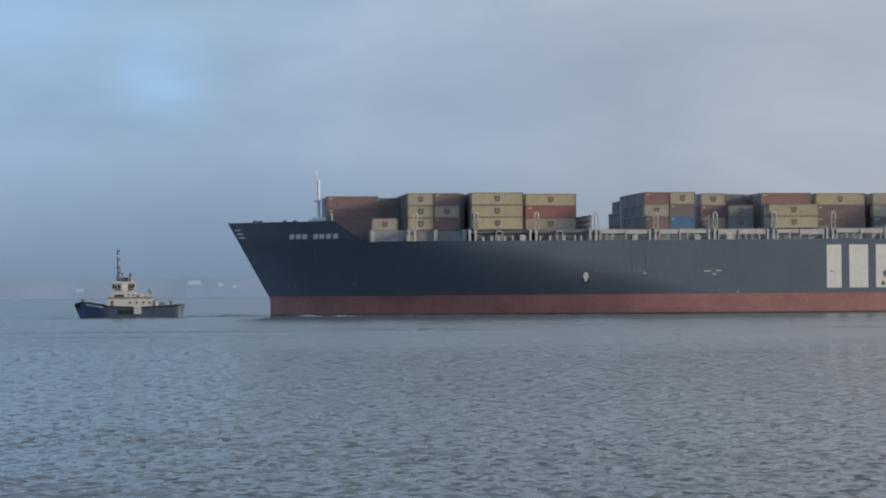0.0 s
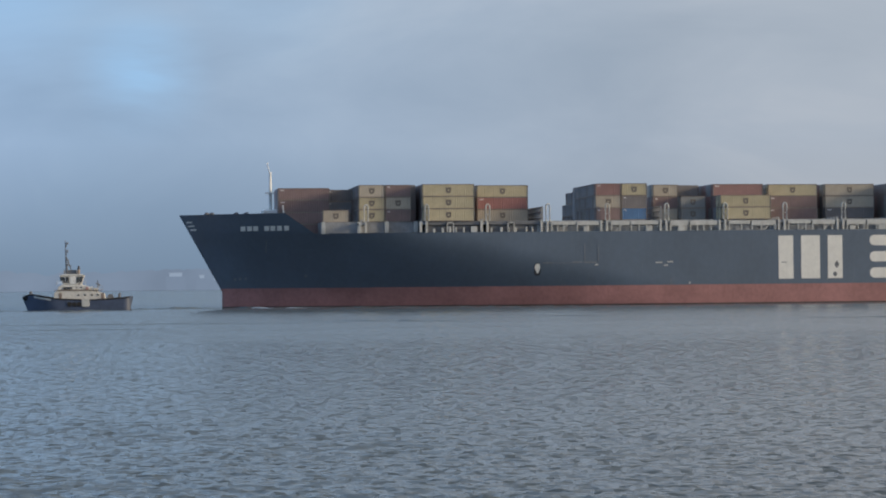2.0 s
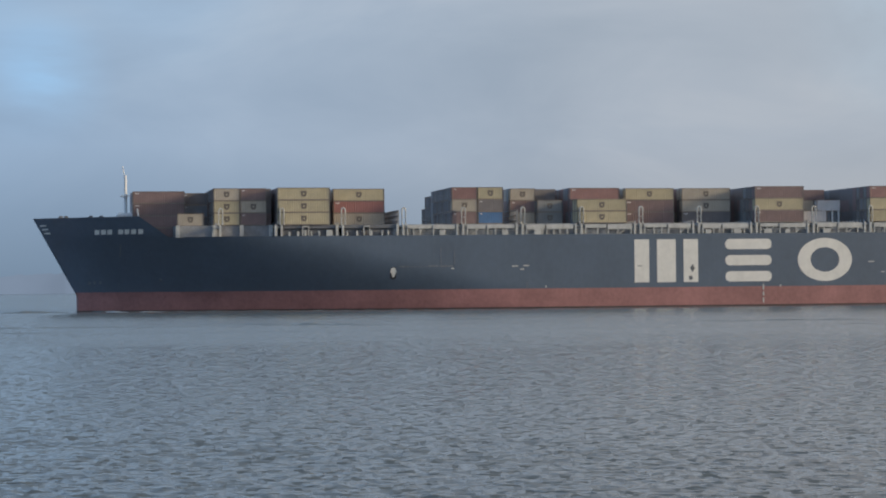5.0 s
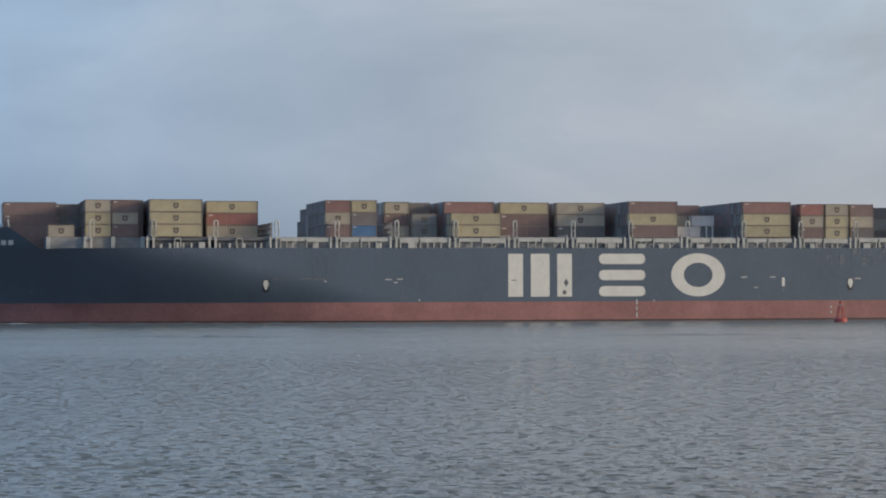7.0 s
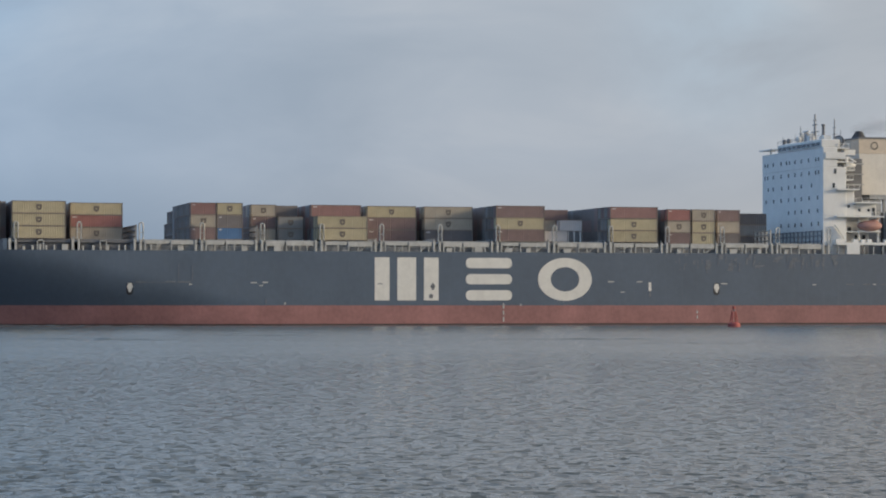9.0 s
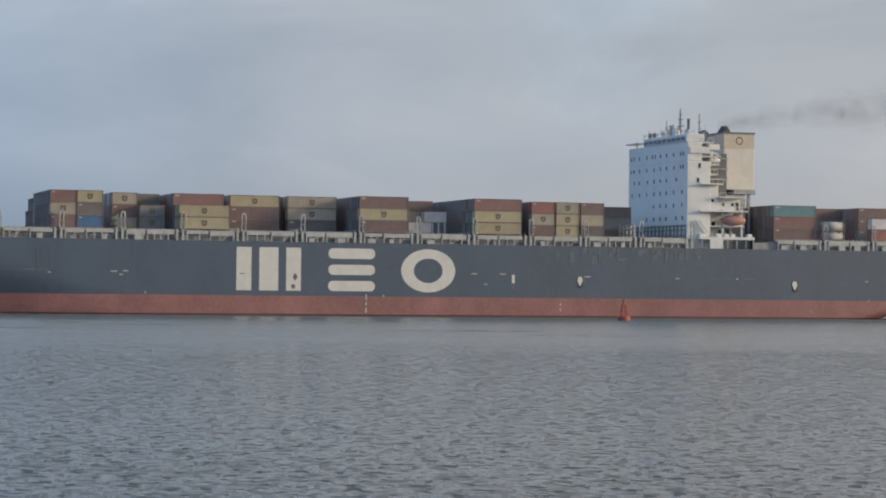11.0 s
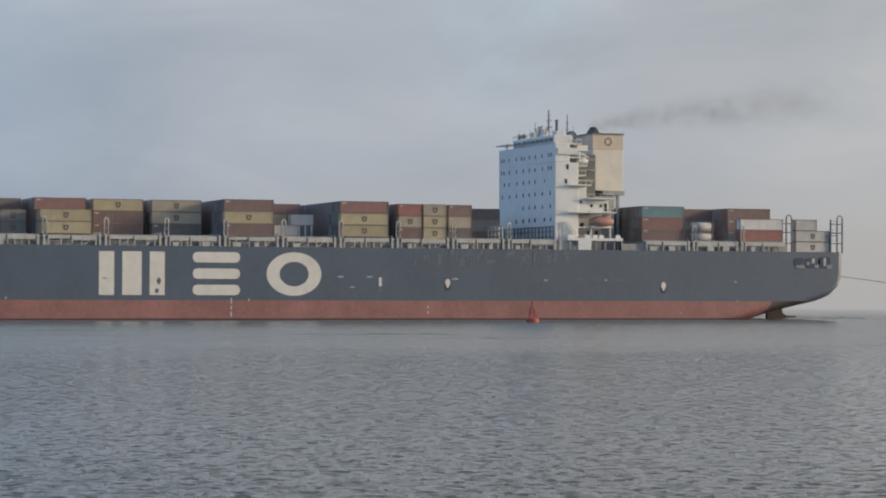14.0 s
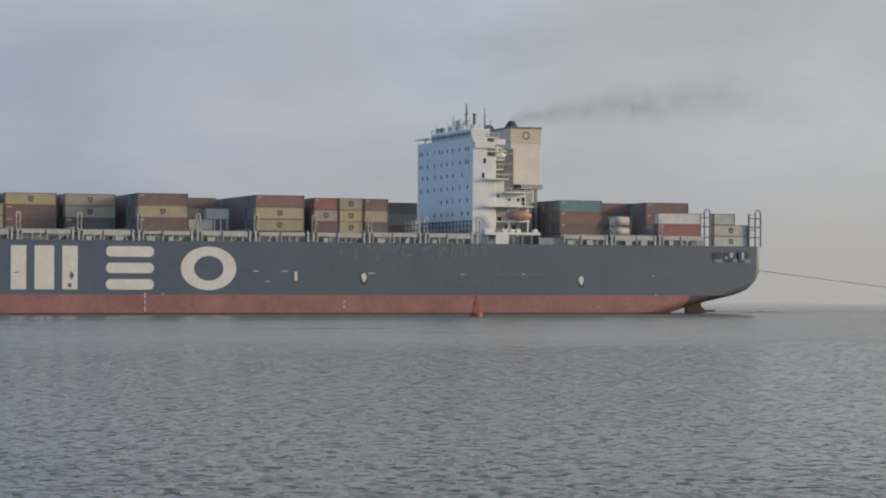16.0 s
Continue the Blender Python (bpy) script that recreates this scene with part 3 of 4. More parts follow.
    # PALE patches are painted sky showing through, TRIM ones winches and posts
    for s0, s1, z0, z1, m in ((326.2, 327.1, 14.5, 15.8, PALE), (329.6, 330.3, 13.8, 15.9, PALE), (321.7, 324.2, 13.2, 14.0, TRIM), (324.6, 325.6, 14.0, 14.9, TRIM),
                              (327.0, 328.6, 13.3, 14.2, TRIM), (330.5, 332.2, 13.1, 14.2, TRIM), (328.4, 328.7, 13.3, 15.8, TRIM)):
        flat("winch_and_sky_patch", rounded(s0, s1, z0, z1, 0.3), material=m, u=-0.14)


make_small_marks()


# ---- containers ----
def make_container(length, colour, emblem):
    """A corrugated steel box: x along it, y across, base at z = 0."""
    hgt, wid = 2.86, 2.44
    top = tagged(new("shipping_container"), category="container")
    n = int(length / 0.55)
    step = (length - 0.4) / n
    loop = []
    for i in range(n):
        x = 0.2 + i * step
        loop += [(x, 0.06), (x + step * 0.45, 0.06), (x + step * 0.5, 0.10), (x + step * 0.95, 0.10)]
    loop += [(length - 0.1, 0.10), (length - 0.1, wid - 0.1)]
    for i in range(5, -1, -1):
        y = 0.2 + i * 0.37
        loop += [(0.12, y + 0.2), (0.08, y + 0.16), (0.08, y + 0.02), (0.12, y)]
    bm = bmesh.new()
    lo = [bm.verts.new((x, y, 0.14)) for x, y in loop]
    hi = [bm.verts.new((x, y, hgt - 0.06)) for x, y in loop]
    bm.faces.new(lo)
    bm.faces.new(hi)
    for i in range(len(loop)):
        k = (i + 1) % len(loop)
        bm.faces.new((lo[i], lo[k], hi[k], hi[i]))
    part("body", bm, BOXMAT[colour], top)
    bm = bmesh.new()
    for y in (0, wid - 0.12):
        box(bm, 0, length, y, y + 0.12, 0, 0.16)
        box(bm, 0, length, y, y + 0.10, hgt - 0.12, hgt)
        for x in (0, length - 0.14):
            box(bm, x, x + 0.14, y, y + 0.12, 0, hgt)
    for x in (0, length - 0.12):
        box(bm, x, x + 0.12, 0, wid, hgt - 0.12, hgt)
        box(bm, x, x + 0.12, 0, wid, 0, 0.16)
    part("frame", bm, RAIL, top)
    if not emblem:
        part("marking_bar", boxed(0.5, 1.5 if length > 8 else 1.1, 0.03, 0.052, 2.25, 2.45), BOXMAT["white"], top)
    if emblem:
        bm = bmesh.new()
        c = length / 2
        outer = [(c - 0.62, 1.15), (c - 0.3, 0.78), (c + 0.3, 0.78), (c + 0.62, 1.15), (c + 0.66, 2.1), (c - 0.66, 2.1)]
        f = [bm.verts.new((x, 0.035, z)) for x, z in outer]
        g = [bm.verts.new((c + (x - c) * 0.3, 0.035, 1.42 + (z - 1.42) * 0.3)) for x, z in outer]
        for i in range(6):
            bm.faces.new((f[i], f[(i + 1) % 6], g[(i + 1) % 6], g[i]))
        part("emblem", bm, EMBLEM, top, "dark shield emblem")
    return top


BOXES = {}
WORDS = {"yellow": "mustard-yellow", "tan": "dull tan", "brown": "brown", "red": "red", "redbrown": "rust-red", "grey": "grey", "dark": "dark brown",
         "blue": "bright blue", "white": "white", "teal": "teal-green", "palegrey": "pale grey", "slate": "slate-grey"}


def container(s, u, z, colour, length=12.19, emblem=False):
    key = (length, colour, emblem)
    # boxes of 9.12, 9.8 and 11.6 m are sized to fit the camera's view
    words = f"{WORDS[colour]} corrugated steel {'forty' if length > 8 else 'twenty'}-foot container stacked on the ship's deck"
    if key not in BOXES:
        BOXES[key] = make_container(*key)
        ob = BOXES[key]
        ob.matrix_basis = pose(s, u, z)
    else:
        ob = copy_thing(BOXES[key], pose(s, u, z))
    tagged(ob, words, "container", "containers on the ship")
    carried.append(ob)
    return ob


TIER, ROW, BASE = 2.88, 2.5, 20.05
DEEP = []


def stack(s, u, colours, length=12.19, base=BASE):
    """Colours from the bottom up; a capital marks a box with an emblem."""
    for i, c in enumerate(colours):
        container(s, u, base + i * TIER, c.lower(), length, c[0].isupper())


def fill(s, u0, u1, tiers, seed, length=12.19, base=BASE, colours=("brown", "brown", "dark", "grey", "slate", "tan", "redbrown")):
    """Rows behind the nearest one, in mixed colours; those far from the near side are joined."""
    rnd = random.Random(seed)
    keep = 24 if s in (41.4, 97.0) else 7.5 if s in (170.6, 199.4, 279.1) else 0
    u = u0
    while u < u1:
        mix = [rnd.choice(colours) for _ in range(tiers)]
        if u - u0 < keep:
            stack(s, u, mix, length, base)
        else:
            for i, colour in enumerate(mix):
                DEEP.append((s, u, base + i * TIER, length, colour))
        u += ROW


def make_tank():
    tank = tagged(new("tank_container"), "dull silver tank container in an open frame", "container", "containers on the ship")
    bm = rod(bmesh.new(), (0.35, 1.22, 1.3), (5.7, 1.22, 1.3), 1.1, sides=20)
    part("tank", bm, SILVER, tank, smooth=True)
    bm = bmesh.new()
    for x in (0, 5.92):
        for y in (0, 2.3):
            box(bm, x, x + 0.14, y, y + 0.14, 0, 2.55)
        for z in (0, 2.42):
            box(bm, x, x + 0.14, 0, 2.44, z, z + 0.13)
    for y in (0, 2.3):
        box(bm, 0, 6.06, y, y + 0.12, 0, 0.12)
    part("frame", bm, TRIM, tank)
    return tank


def load_ship():
    T = 6.06
    # forward bays
    stack(23.2, 14.5, ["brown", "brown", "brown", "brown"], base=16.9)
    stack(35.2, 21.5, ["dark", "slate", "dark"], T, 19.6)
    fill(35.2, 24.0, 38, 3, 31, T, 19.6)
    fill(23.2, 17.0, 30, 4, 1, base=16.9)
    stack(33.0, 4.6, ["Tan"], T, 20.0)
    stack(41.4, 4.0, ["Yellow", "Yellow", "Tan"], T)
    fill(41.4, 6.5, 42, 3, 2, T, colours=("brown", "dark", "slate", "dark"))
    stack(47.6, 4.0, ["brown", "Tan", "brown"], T)
    fill(47.6, 6.5, 40, 3, 3, 7.4, colours=("brown", "brown", "dark"))
    stack(55.95, 0.3, ["Yellow", "Yellow", "Yellow"])
    fill(55.95, 2.8, 42, 3, 4, colours=("brown", "dark", "slate"))
    stack(70.0, 9.0, ["Tan", "red", "Yellow"])
    fill(70.0, 11.5, 42, 3, 5)
    # bay with short boxes
    stack(97.0, 1.0, ["brown", "Tan", "redbrown"], T)
    stack(103.2, 1.0, ["blue", "dark", "Yellow"], T)
    fill(97.0, 3.5, 30, 3, 6, T, colours=("slate", "grey", "slate", "dark"))
    fill(103.2, 3.5, 8, 3, 26, T)
    fill(97.0, 31.0, 41, 3, 7, T, 19.0, colours=("slate", "dark"))
    fill(97.0, 41.0, 44, 2, 27, T, 19.0, colours=("slate", "dark"))
    stack(112.8, 10.3, ["tan", "brown", "Tan"], T)
    fill(112.8, 12.8, 42, 3, 8, T)
    stack(119.0, 8, ["Grey", "Grey"], T)
    fill(119.0, 15.5, 42, 3, 9, T)
    # amidships
    for u in (0.3, 2.8):
        stack(126.9, u, ["Yellow", "Yellow"])
    fill(126.9, 5.3, 7, 2, 10)
    stack(126.9, 7.8, ["brown", "brown", "redbrown"])
    fill(126.9, 10.3, 42, 3, 11)
    stack(141.3, 11.0, ["brown", "brown", "Yellow"])
    fill(141.3, 13.5, 42, 3, 12)
    stack(155.6, 11.5, ["dark", "Tan", "Tan"])
    fill(155.6, 14, 42, 3, 13)
    stack(170.6, 0.3, ["brown", "Yellow", "brown"])
    fill(170.6, 2.8, 42, 3, 14, colours=("dark", "brown", "dark", "grey"))
    stack(184.4, 6.0, ["white"], T)
    stack(190.6, 14.0, ["slate", "white"], T)
    for k in range(4):
        part("stowage_post", boxed(191.0 + k * 1.6, 191.35 + k * 1.6, 13.4, 13.8, 17.4, 22.9), WHITE, ship)
    stack(184.4, 16.0, ["dark", "tan"], T)
    fill(184.4, 26, 42, 3, 15, colours=("brown", "dark", "brown"))
    stack(199.4, 0.3, ["Yellow", "Yellow", "redbrown"])
    fill(199.4, 2.8, 42, 3, 16, colours=("dark", "brown", "dark", "grey"))
    stack(214.2, 0.6, ["brown", "Tan", "red"], T, 19.6)
    fill(214.2, 3.1, 42, 3, 17, T, 19.6)
    stack(220.6, 0.6, ["Yellow", "Yellow", "Tan"], T, 19.6)
    fill(220.6, 3.1, 42, 3, 18, T, 19.6)
    stack(227.6, 2.0, ["dark", "tan", "brown"], T, 19.6)
    fill(227.6, 4.5, 42, 3, 19, T, 19.6)
    stack(236.4, 14.0, ["dark", "grey", "dark"], 9.12, 19.2)
    fill(236.4, 16.5, 42, 3, 20, 9.12, 19.2)
    # abaft the bridge
    stack(279.1, 1.2, ["brown", "redbrown", "teal"], 11.6)
    fill(279.1, 3.7, 42, 3, 21, colours=("dark", "dark", "grey", "slate"))
    for i in range(2):
        ob = make_tank()
        ob.matrix_basis = pose(292.8, 1.2, 19.75 + i * 2.6)
        carried.append(ob)
    stack(295.5, 18, ["brown", "grey", "brown"])
    fill(295.5, 20.5, 40, 3, 22)
    stack(306.4, 1.2, ["red", "white"])
    stack(306.4, 8.5, ["grey", "brown", "brown"])
    fill(306.4, 11, 40, 3, 23)
    stack(322.7, 2.0, ["Palegrey", "Palegrey"], 9.8, 17.2)
    stack(322.7, 2.0, ["palegrey"], T, 17.2 + 2 * TIER)


load_ship()


def join_deep_rows():
    """The rows in the middle and on the far side of the deck, as one."""
    names = list(BOXMAT)
    bm = bmesh.new()
    for s, u, z, length, colour in DEEP:
        before = len(bm.faces)
        box(bm, s, s + length, u, u + 2.44, z, z + 2.86)
        bm.faces.ensure_lookup_table()
        for f in bm.faces[before:]:
            f.material_index = names.index(colour)
    ob = part("container_rows", bm, BOXMAT[names[0]])
    for n in names[1:]:
        ob.data.materials.append(BOXMAT[n])
    tagged(ob, "rows of mixed containers deeper in the deck load", "containers", kind="stuff")
    carried.append(ob)


join_deep_rows()


# ---- bridge house and funnel ----
def make_bridge():
    bm = boxed(255.7, 262.0, 1.9, 42.0, 17.4, 39.3, bevel=0.12)
    house = part("bridge_house", bm, WHITE, ship, "tall white accommodation block")
    upper = part("bridge_deck", boxed(255.7, 259.6, 1.9, 42.0, 39.3, 44.2, bevel=0.12), WHITE, ship)
    part("wing_bulwark", boxed(256.2, 261.6, 1.5, 1.9, 41.6, 42.9, bevel=0.05), WHITE, upper)
    part("wing_floor", boxed(256.2, 262.2, 1.5, 9.0, 41.3, 41.6), WHITE, upper)
    for x0, x1, z in ((259.6, 263.0, 43.9), (259.6, 264.2, 40.4), (261.9, 264.5, 38.4), (261.9, 264.2, 36.0)):
        g = part("gallery", boxed(x0, x1, 2.2, 11, z, z + 0.28), WHITE, ship)
        for k in range(3):
            x = x0 + 0.3 + (x1 - x0 - 0.5) * k / 2
            part("stanchion", boxed(x - 0.05, x + 0.05, 2.2, 2.3, z + 0.28, z + 1.25), WHITE, g)
        part("rail", boxed(x0, x1, 2.2, 2.3, z + 1.2, z + 1.3), WHITE, g)
    crane = part("provision_crane", rod(bmesh.new(), (262.6, 3.0, 39.4), (262.6, 3.0, 42.0), 0.45, 0.35, 10), WHITE, ship)
    part("jib", rod(bmesh.new(), (262.6, 3.0, 41.8), (265.2, 3.0, 40.6), 0.22, 0.15), WHITE, crane)
    # grey wall set back to draw the shadow between the bridge decks
    part("deck_shadow_wall", boxed(259.6, 262.0, 4.5, 40, 39.3, 44.0), GREY, ship)
    rows = [(41.3, (40, 38.1, 34.3, 29, 25.3, 23.3, 19.7, 15.6, 10.9, 6.3, 4.6)),
            (38.0, (40, 38.1, 34.3, 29, 24, 19.7, 15.6, 10.6, 6.3, 4.6)),
            (34.9, (37.8, 34.3, 28.5, 24, 19.7, 15.6, 9.0)),
            (31.7, (39.3, 34.0, 29, 24, 19.7, 15.6, 10.6, 5.2)),
            (28.4, (24, 19.7, 15.6, 10.6, 5.2)),
            (25.1, (29, 24, 19.7, 15.6, 9.0, 4.8))]
    for z, us in rows:
        for u in us:
            part("window", boxed(255.62, 255.75, u - 0.32, u + 0.32, z - 0.5, z + 0.5), GLASS, house)
    for s, z in ((259.0, 38.2), (258.6, 34.6), (260.2, 42.3)):
        part("window", boxed(s - 0.3, s + 0.3, 1.82, 1.95, z - 0.6, z + 0.6), GLASS, house)
    top = part("wheelhouse", boxed(255.5, 260.5, 2.4, 31, 44.2, 46.2, bevel=0.15), WHITE, ship, "white wheelhouse with a band of dark windows")
    for i in range(9):
        u = 3.2 + i * 3.1
        part("window", boxed(255.42, 255.55, u, u + 2.6, 44.6, 45.5), GLASS, top)
    part("wing_platform", boxed(255.0, 258, 33.5, 42.5, 45.2, 45.5), WHITE, ship)
    part("wing_post", rod(bmesh.new(), (256.5, 38, 44.2), (256.5, 38, 45.2), 0.25), WHITE, ship)
    # masts and aerials
    mast = part("radar_mast", rod(bmesh.new(), (258.5, 13.4, 46.3), (258.5, 13.4, 53.2), 0.45, 0.2), GREY, ship)
    for z, w in ((48.6, 2.2), (50.4, 1.5), (51.6, 0.8)):
        part("yard", boxed(258.4, 258.7, 13.4 - w, 13.4 + w, z, z + 0.22), GREY, mast)
    second = part("exhaust_mast", rod(bmesh.new(), (259.5, 10.4, 46.3), (259.5, 10.4, 50.2), 0.42, 0.38), DARKSTEEL, ship)
    part("cap", rod(bmesh.new(), (259.5, 10.4, 50.2), (259.5, 10.4, 50.5), 0.55, 0.5), DARKSTEEL, second)
    third = part("signal_mast", rod(bmesh.new(), (260.5, 5.8, 45.5), (260.5, 5.8, 51.6), 0.28, 0.14), GREY, ship)
    for z, w in ((47.6, 1.2), (49.3, 0.9)):
        part("yard", boxed(260.4, 260.6, 5.8 - w, 5.8 + w, z, z + 0.18), GREY, third)
    fourth = part("signal_mast", rod(bmesh.new(), (258.0, 21.5, 46.2), (258.0, 21.5, 50.6), 0.25, 0.1), GREY, ship)
    for z, w in ((47.5, 1.6), (48.7, 1.0)):
        part("yard", boxed(257.9, 258.1, 21.5 - w, 21.5 + w, z, z + 0.16), GREY, fourth)
    scanner = part("radar_scanner", boxed(257.6, 258.0, 15.6, 19.4, 48.9, 49.25, bevel=0.08), WHITE, ship)
    part("gearbox", boxed(257.4, 258.2, 17.0, 18.0, 48.4, 48.9), GREY, scanner)
    for s, u, z in ((256.2, 29, 48.4), (256.2, 9.5, 48.6), (258.8, 19.2, 49.6), (257.5, 24, 48.8), (261, 3.2, 48.6)):
        part("whip_aerial", rod(bmesh.new(), (s, u, 44.2), (s, u, z), 0.16, 0.06), GREY, ship)
    for s, u, z, r in ((261.2, 4.2, 46.6, 0.69), (257, 20.5, 47.2, 0.8), (257, 27, 47.2, 0.6), (257, 30, 47.2, 0.6), (259, 22.5, 48.2, 0.8)):
        dome = part("radome", blob(bmesh.new(), (s, u, z), (r, r, r * 1.1)), WHITE if r > 0.7 else DARKSTEEL, ship, smooth=True)
        part("pedestal", rod(bmesh.new(), (s, u, 46.2), (s, u, z - r * 0.6), 0.25), GREY, dome)
    for k in range(10):
        part("stanchion", boxed(255.5, 255.6, 2.4 + k * 3.16, 2.5 + k * 3.16, 46.2, 47.27), GREY, ship)
    part("flag_locker", boxed(257.5, 259.5, 5.6, 8.4, 46.2, 47.4, bevel=0.08), WHITE, ship)
    part("compass_stand", boxed(256.8, 258.2, 12.8, 15.2, 46.2, 47.8, bevel=0.15), WHITE, ship)
    part("radar_house", boxed(257.4, 259.6, 16, 18, 46.2, 48.4, bevel=0.1), GREY, ship)
    for z in (47.2, 46.8):
        part("rail", boxed(255.5, 255.58, 2.2, 31, z, z + 0.07), GREY, ship)
    dish = part("radar_dish", rod(bmesh.new(), (260.6, 3.4, 45.9), (260.9, 3.9, 45.9), 1.35, 1.35, 18), DARKSTEEL, ship)
    part("dish_rim", rod(bmesh.new(), (260.5, 3.3, 45.9), (260.6, 3.4, 45.9), 1.0, 1.0, 18), GREY, dish)
    part("dish_foot", rod(bmesh.new(), (260.8, 3.8, 44.0), (260.8, 3.8, 45.4), 0.25), GREY, dish)
    # stepped deckhouses abaft the block
    part("deckhouse", boxed(261.8, 264.4, 2.4, 40, 26.8, 33.5, bevel=0.1), WHITE, ship)
    part("lower_house", boxed(261.8, 270.4, 7.0, 40, 17.4, 26.8, bevel=0.1), WHITE, ship)
    low = part("deckhouse", boxed(264.3, 270.6, 3.0, 40, 26.8, 30.2, bevel=0.1), WHITE, ship)
    for s, z0, z1 in ((263.2, 20.4, 22.4), (266.5, 20.4, 22.4), (264.6, 23.2, 24.4), (268.5, 20.4, 22.4)):
        part("doorway", boxed(s, s + 0.9, 6.9, 7.05, z0, z1), GLASS, ship)
    part("mid_deck", boxed(261.8, 271.5, 2.0, 7.2, 23.0, 23.25), WHITE, ship)
    for s, z in ((266, 28.6), (268.5, 28.6), (262.8, 29.5)):
        part("porthole", boxed(s - 0.3, s + 0.3, 2.3 if s < 264 else 2.9, 3.05, z - 0.35, z + 0.35), GLASS, low)
    part("door", boxed(269.4, 270.2, 2.9, 3.05, 27.2, 29.2), GLASS, low)
    for z, a, b in ((26.7, 258.9, 271.8), (30.2, 264, 271), (33.5, 259, 265)):
        gallery = part("gallery", boxed(a, b, 0.6, 3.2, z, z + 0.3), WHITE, ship)
        n = int((b - a) / 1.5)
        for i in range(n + 1):
            x = a + (b - a) * i / n
            part("stanchion", boxed(x - 0.04, x + 0.04, 0.62, 0.70, z + 0.3, z + 1.3), WHITE, gallery)
        part("rail", boxed(a, b, 0.62, 0.70, z + 1.25, z + 1.33), WHITE, gallery)
    stair = bmesh.new()
    for k in range(9):
        box(stair, 258.6 + k * 0.3, 259.1 + k * 0.3, 0.8, 1.6, 24.4 - k * 0.38, 24.65 - k * 0.38)
    part("stair", stair, WHITE, ship)
    shelf = part("boat_platform", boxed(258.4, 273.3, -0.1, 4.0, 19.75, 20.4), WHITE, ship, "white boat deck platform")
    part("panel", boxed(261.2, 264.7, -0.12, 0.4, 17.5, 19.75), WHITE, shelf)
    for s in (259, 261, 266, 268.5, 271, 273):
        part("support", boxed(s, s + 0.3, 0.3, 0.6, 17.4, 19.75), GREY, shelf)
    for s in (258.7, 263.5, 265.5, 267.2, 271.8):
        part("locker", boxed(s, s + 1.2, 0.8, 1.8, 20.4, 21.2, bevel=0.05), WHITE, shelf)
    # lifeboat in its davits
    bm = blob(bmesh.new(), (268.3, 1.9, 24.6), (3.4, 1.4, 1.35), 3)
    boat = part("lifeboat", bm, ORANGE, ship, "faded orange enclosed lifeboat", smooth=True)
    part("canopy", blob(bmesh.new(), (269.4, 1.9, 25.6), (1.3, 1.0, 0.7)), ORANGE, boat, smooth=True)
    part("keel", boxed(265.6, 271, 1.8, 2.0, 23.0, 23.5), WHITE, boat)
    for s in (265.8, 271.0):
        part("davit", boxed(s - 0.18, s + 0.18, 2.6, 3.4, 20.4, 27.4), WHITE, ship)
    rescue = part("rescue_boat", blob(bmesh.new(), (264.0, 4.4, 39.8), (1.7, 0.9, 0.7), 2), WHITE, ship, "small white rescue boat", smooth=True)
    part("cradle", boxed(262.9, 265.1, 3.8, 5.0, 38.9, 39.4), GREY, rescue)
    part("sign_board", boxed(262.4, 265.4, 4.0, 4.4, 42.4, 43.8), WHITE, ship)
    # funnel on its casing
    part("casing", boxed(266, 276.5, 13, 32, 17.4, 31.5), GREY, ship)
    fun = part("funnel", boxed(270.9, 279.3, 14, 32, 32.9, 43.5, bevel=0.1), FUNNELWHITE, ship, "off-white slab-sided funnel")
    part("band", boxed(270.88, 279.32, 13.98, 32.02, 43.5, 47.3), BUFF, fun, "buff band with a dark ring")
    part("rim", boxed(270.7, 279.5, 13.8, 32.2, 47.3, 47.7), DARKSTEEL, fun)
    ring = bmesh.new()
    for i in range(24):
        a, b = 2 * math.pi * i / 24, 2 * math.pi * (i + 1) / 24
        v = [ring.verts.new((275.1 + r * math.cos(t), 13.93, 45.5 + r * math.sin(t))) for r, t in ((1.05, a), (1.05, b), (0.72, b), (0.72, a))]
        ring.faces.new(v)
    part("emblem", ring, EMBLEM, fun)
    part("uptake", rod(bmesh.new(), (273.5, 20, 47.5), (273.5, 20, 49.6), 2.1, 0.8, 14), SOOT, fun, "sooty exhaust cowl")
    part("overhang", boxed(273.6, 279.6, 13.6, 32, 31.8, 32.9), GREY, ship)
    for s in (275.9, 277.6):
        part("leg", boxed(s, s + 0.7, 14, 14.7, 17.4, 31.8), GREY, ship)
    for z in (35, 37.6, 40.2):
        part("gallery", boxed(262, 268.5, 6, 12, z, z + 0.3), GREY, ship)
    part("engine_casing", boxed(262, 271, 12.5, 34, 31.0, 42), DARKSTEEL, ship)


make_bridge()


# ---- deck fittings ----
BAYS = [41.2, 55.4, 69.7, 83.9, 98.1, 112.3, 126.5, 140.9, 155.2, 169.5, 183.7, 198.0, 212.5, 226.8, 241.3, 255.0, 291.5, 305.0]


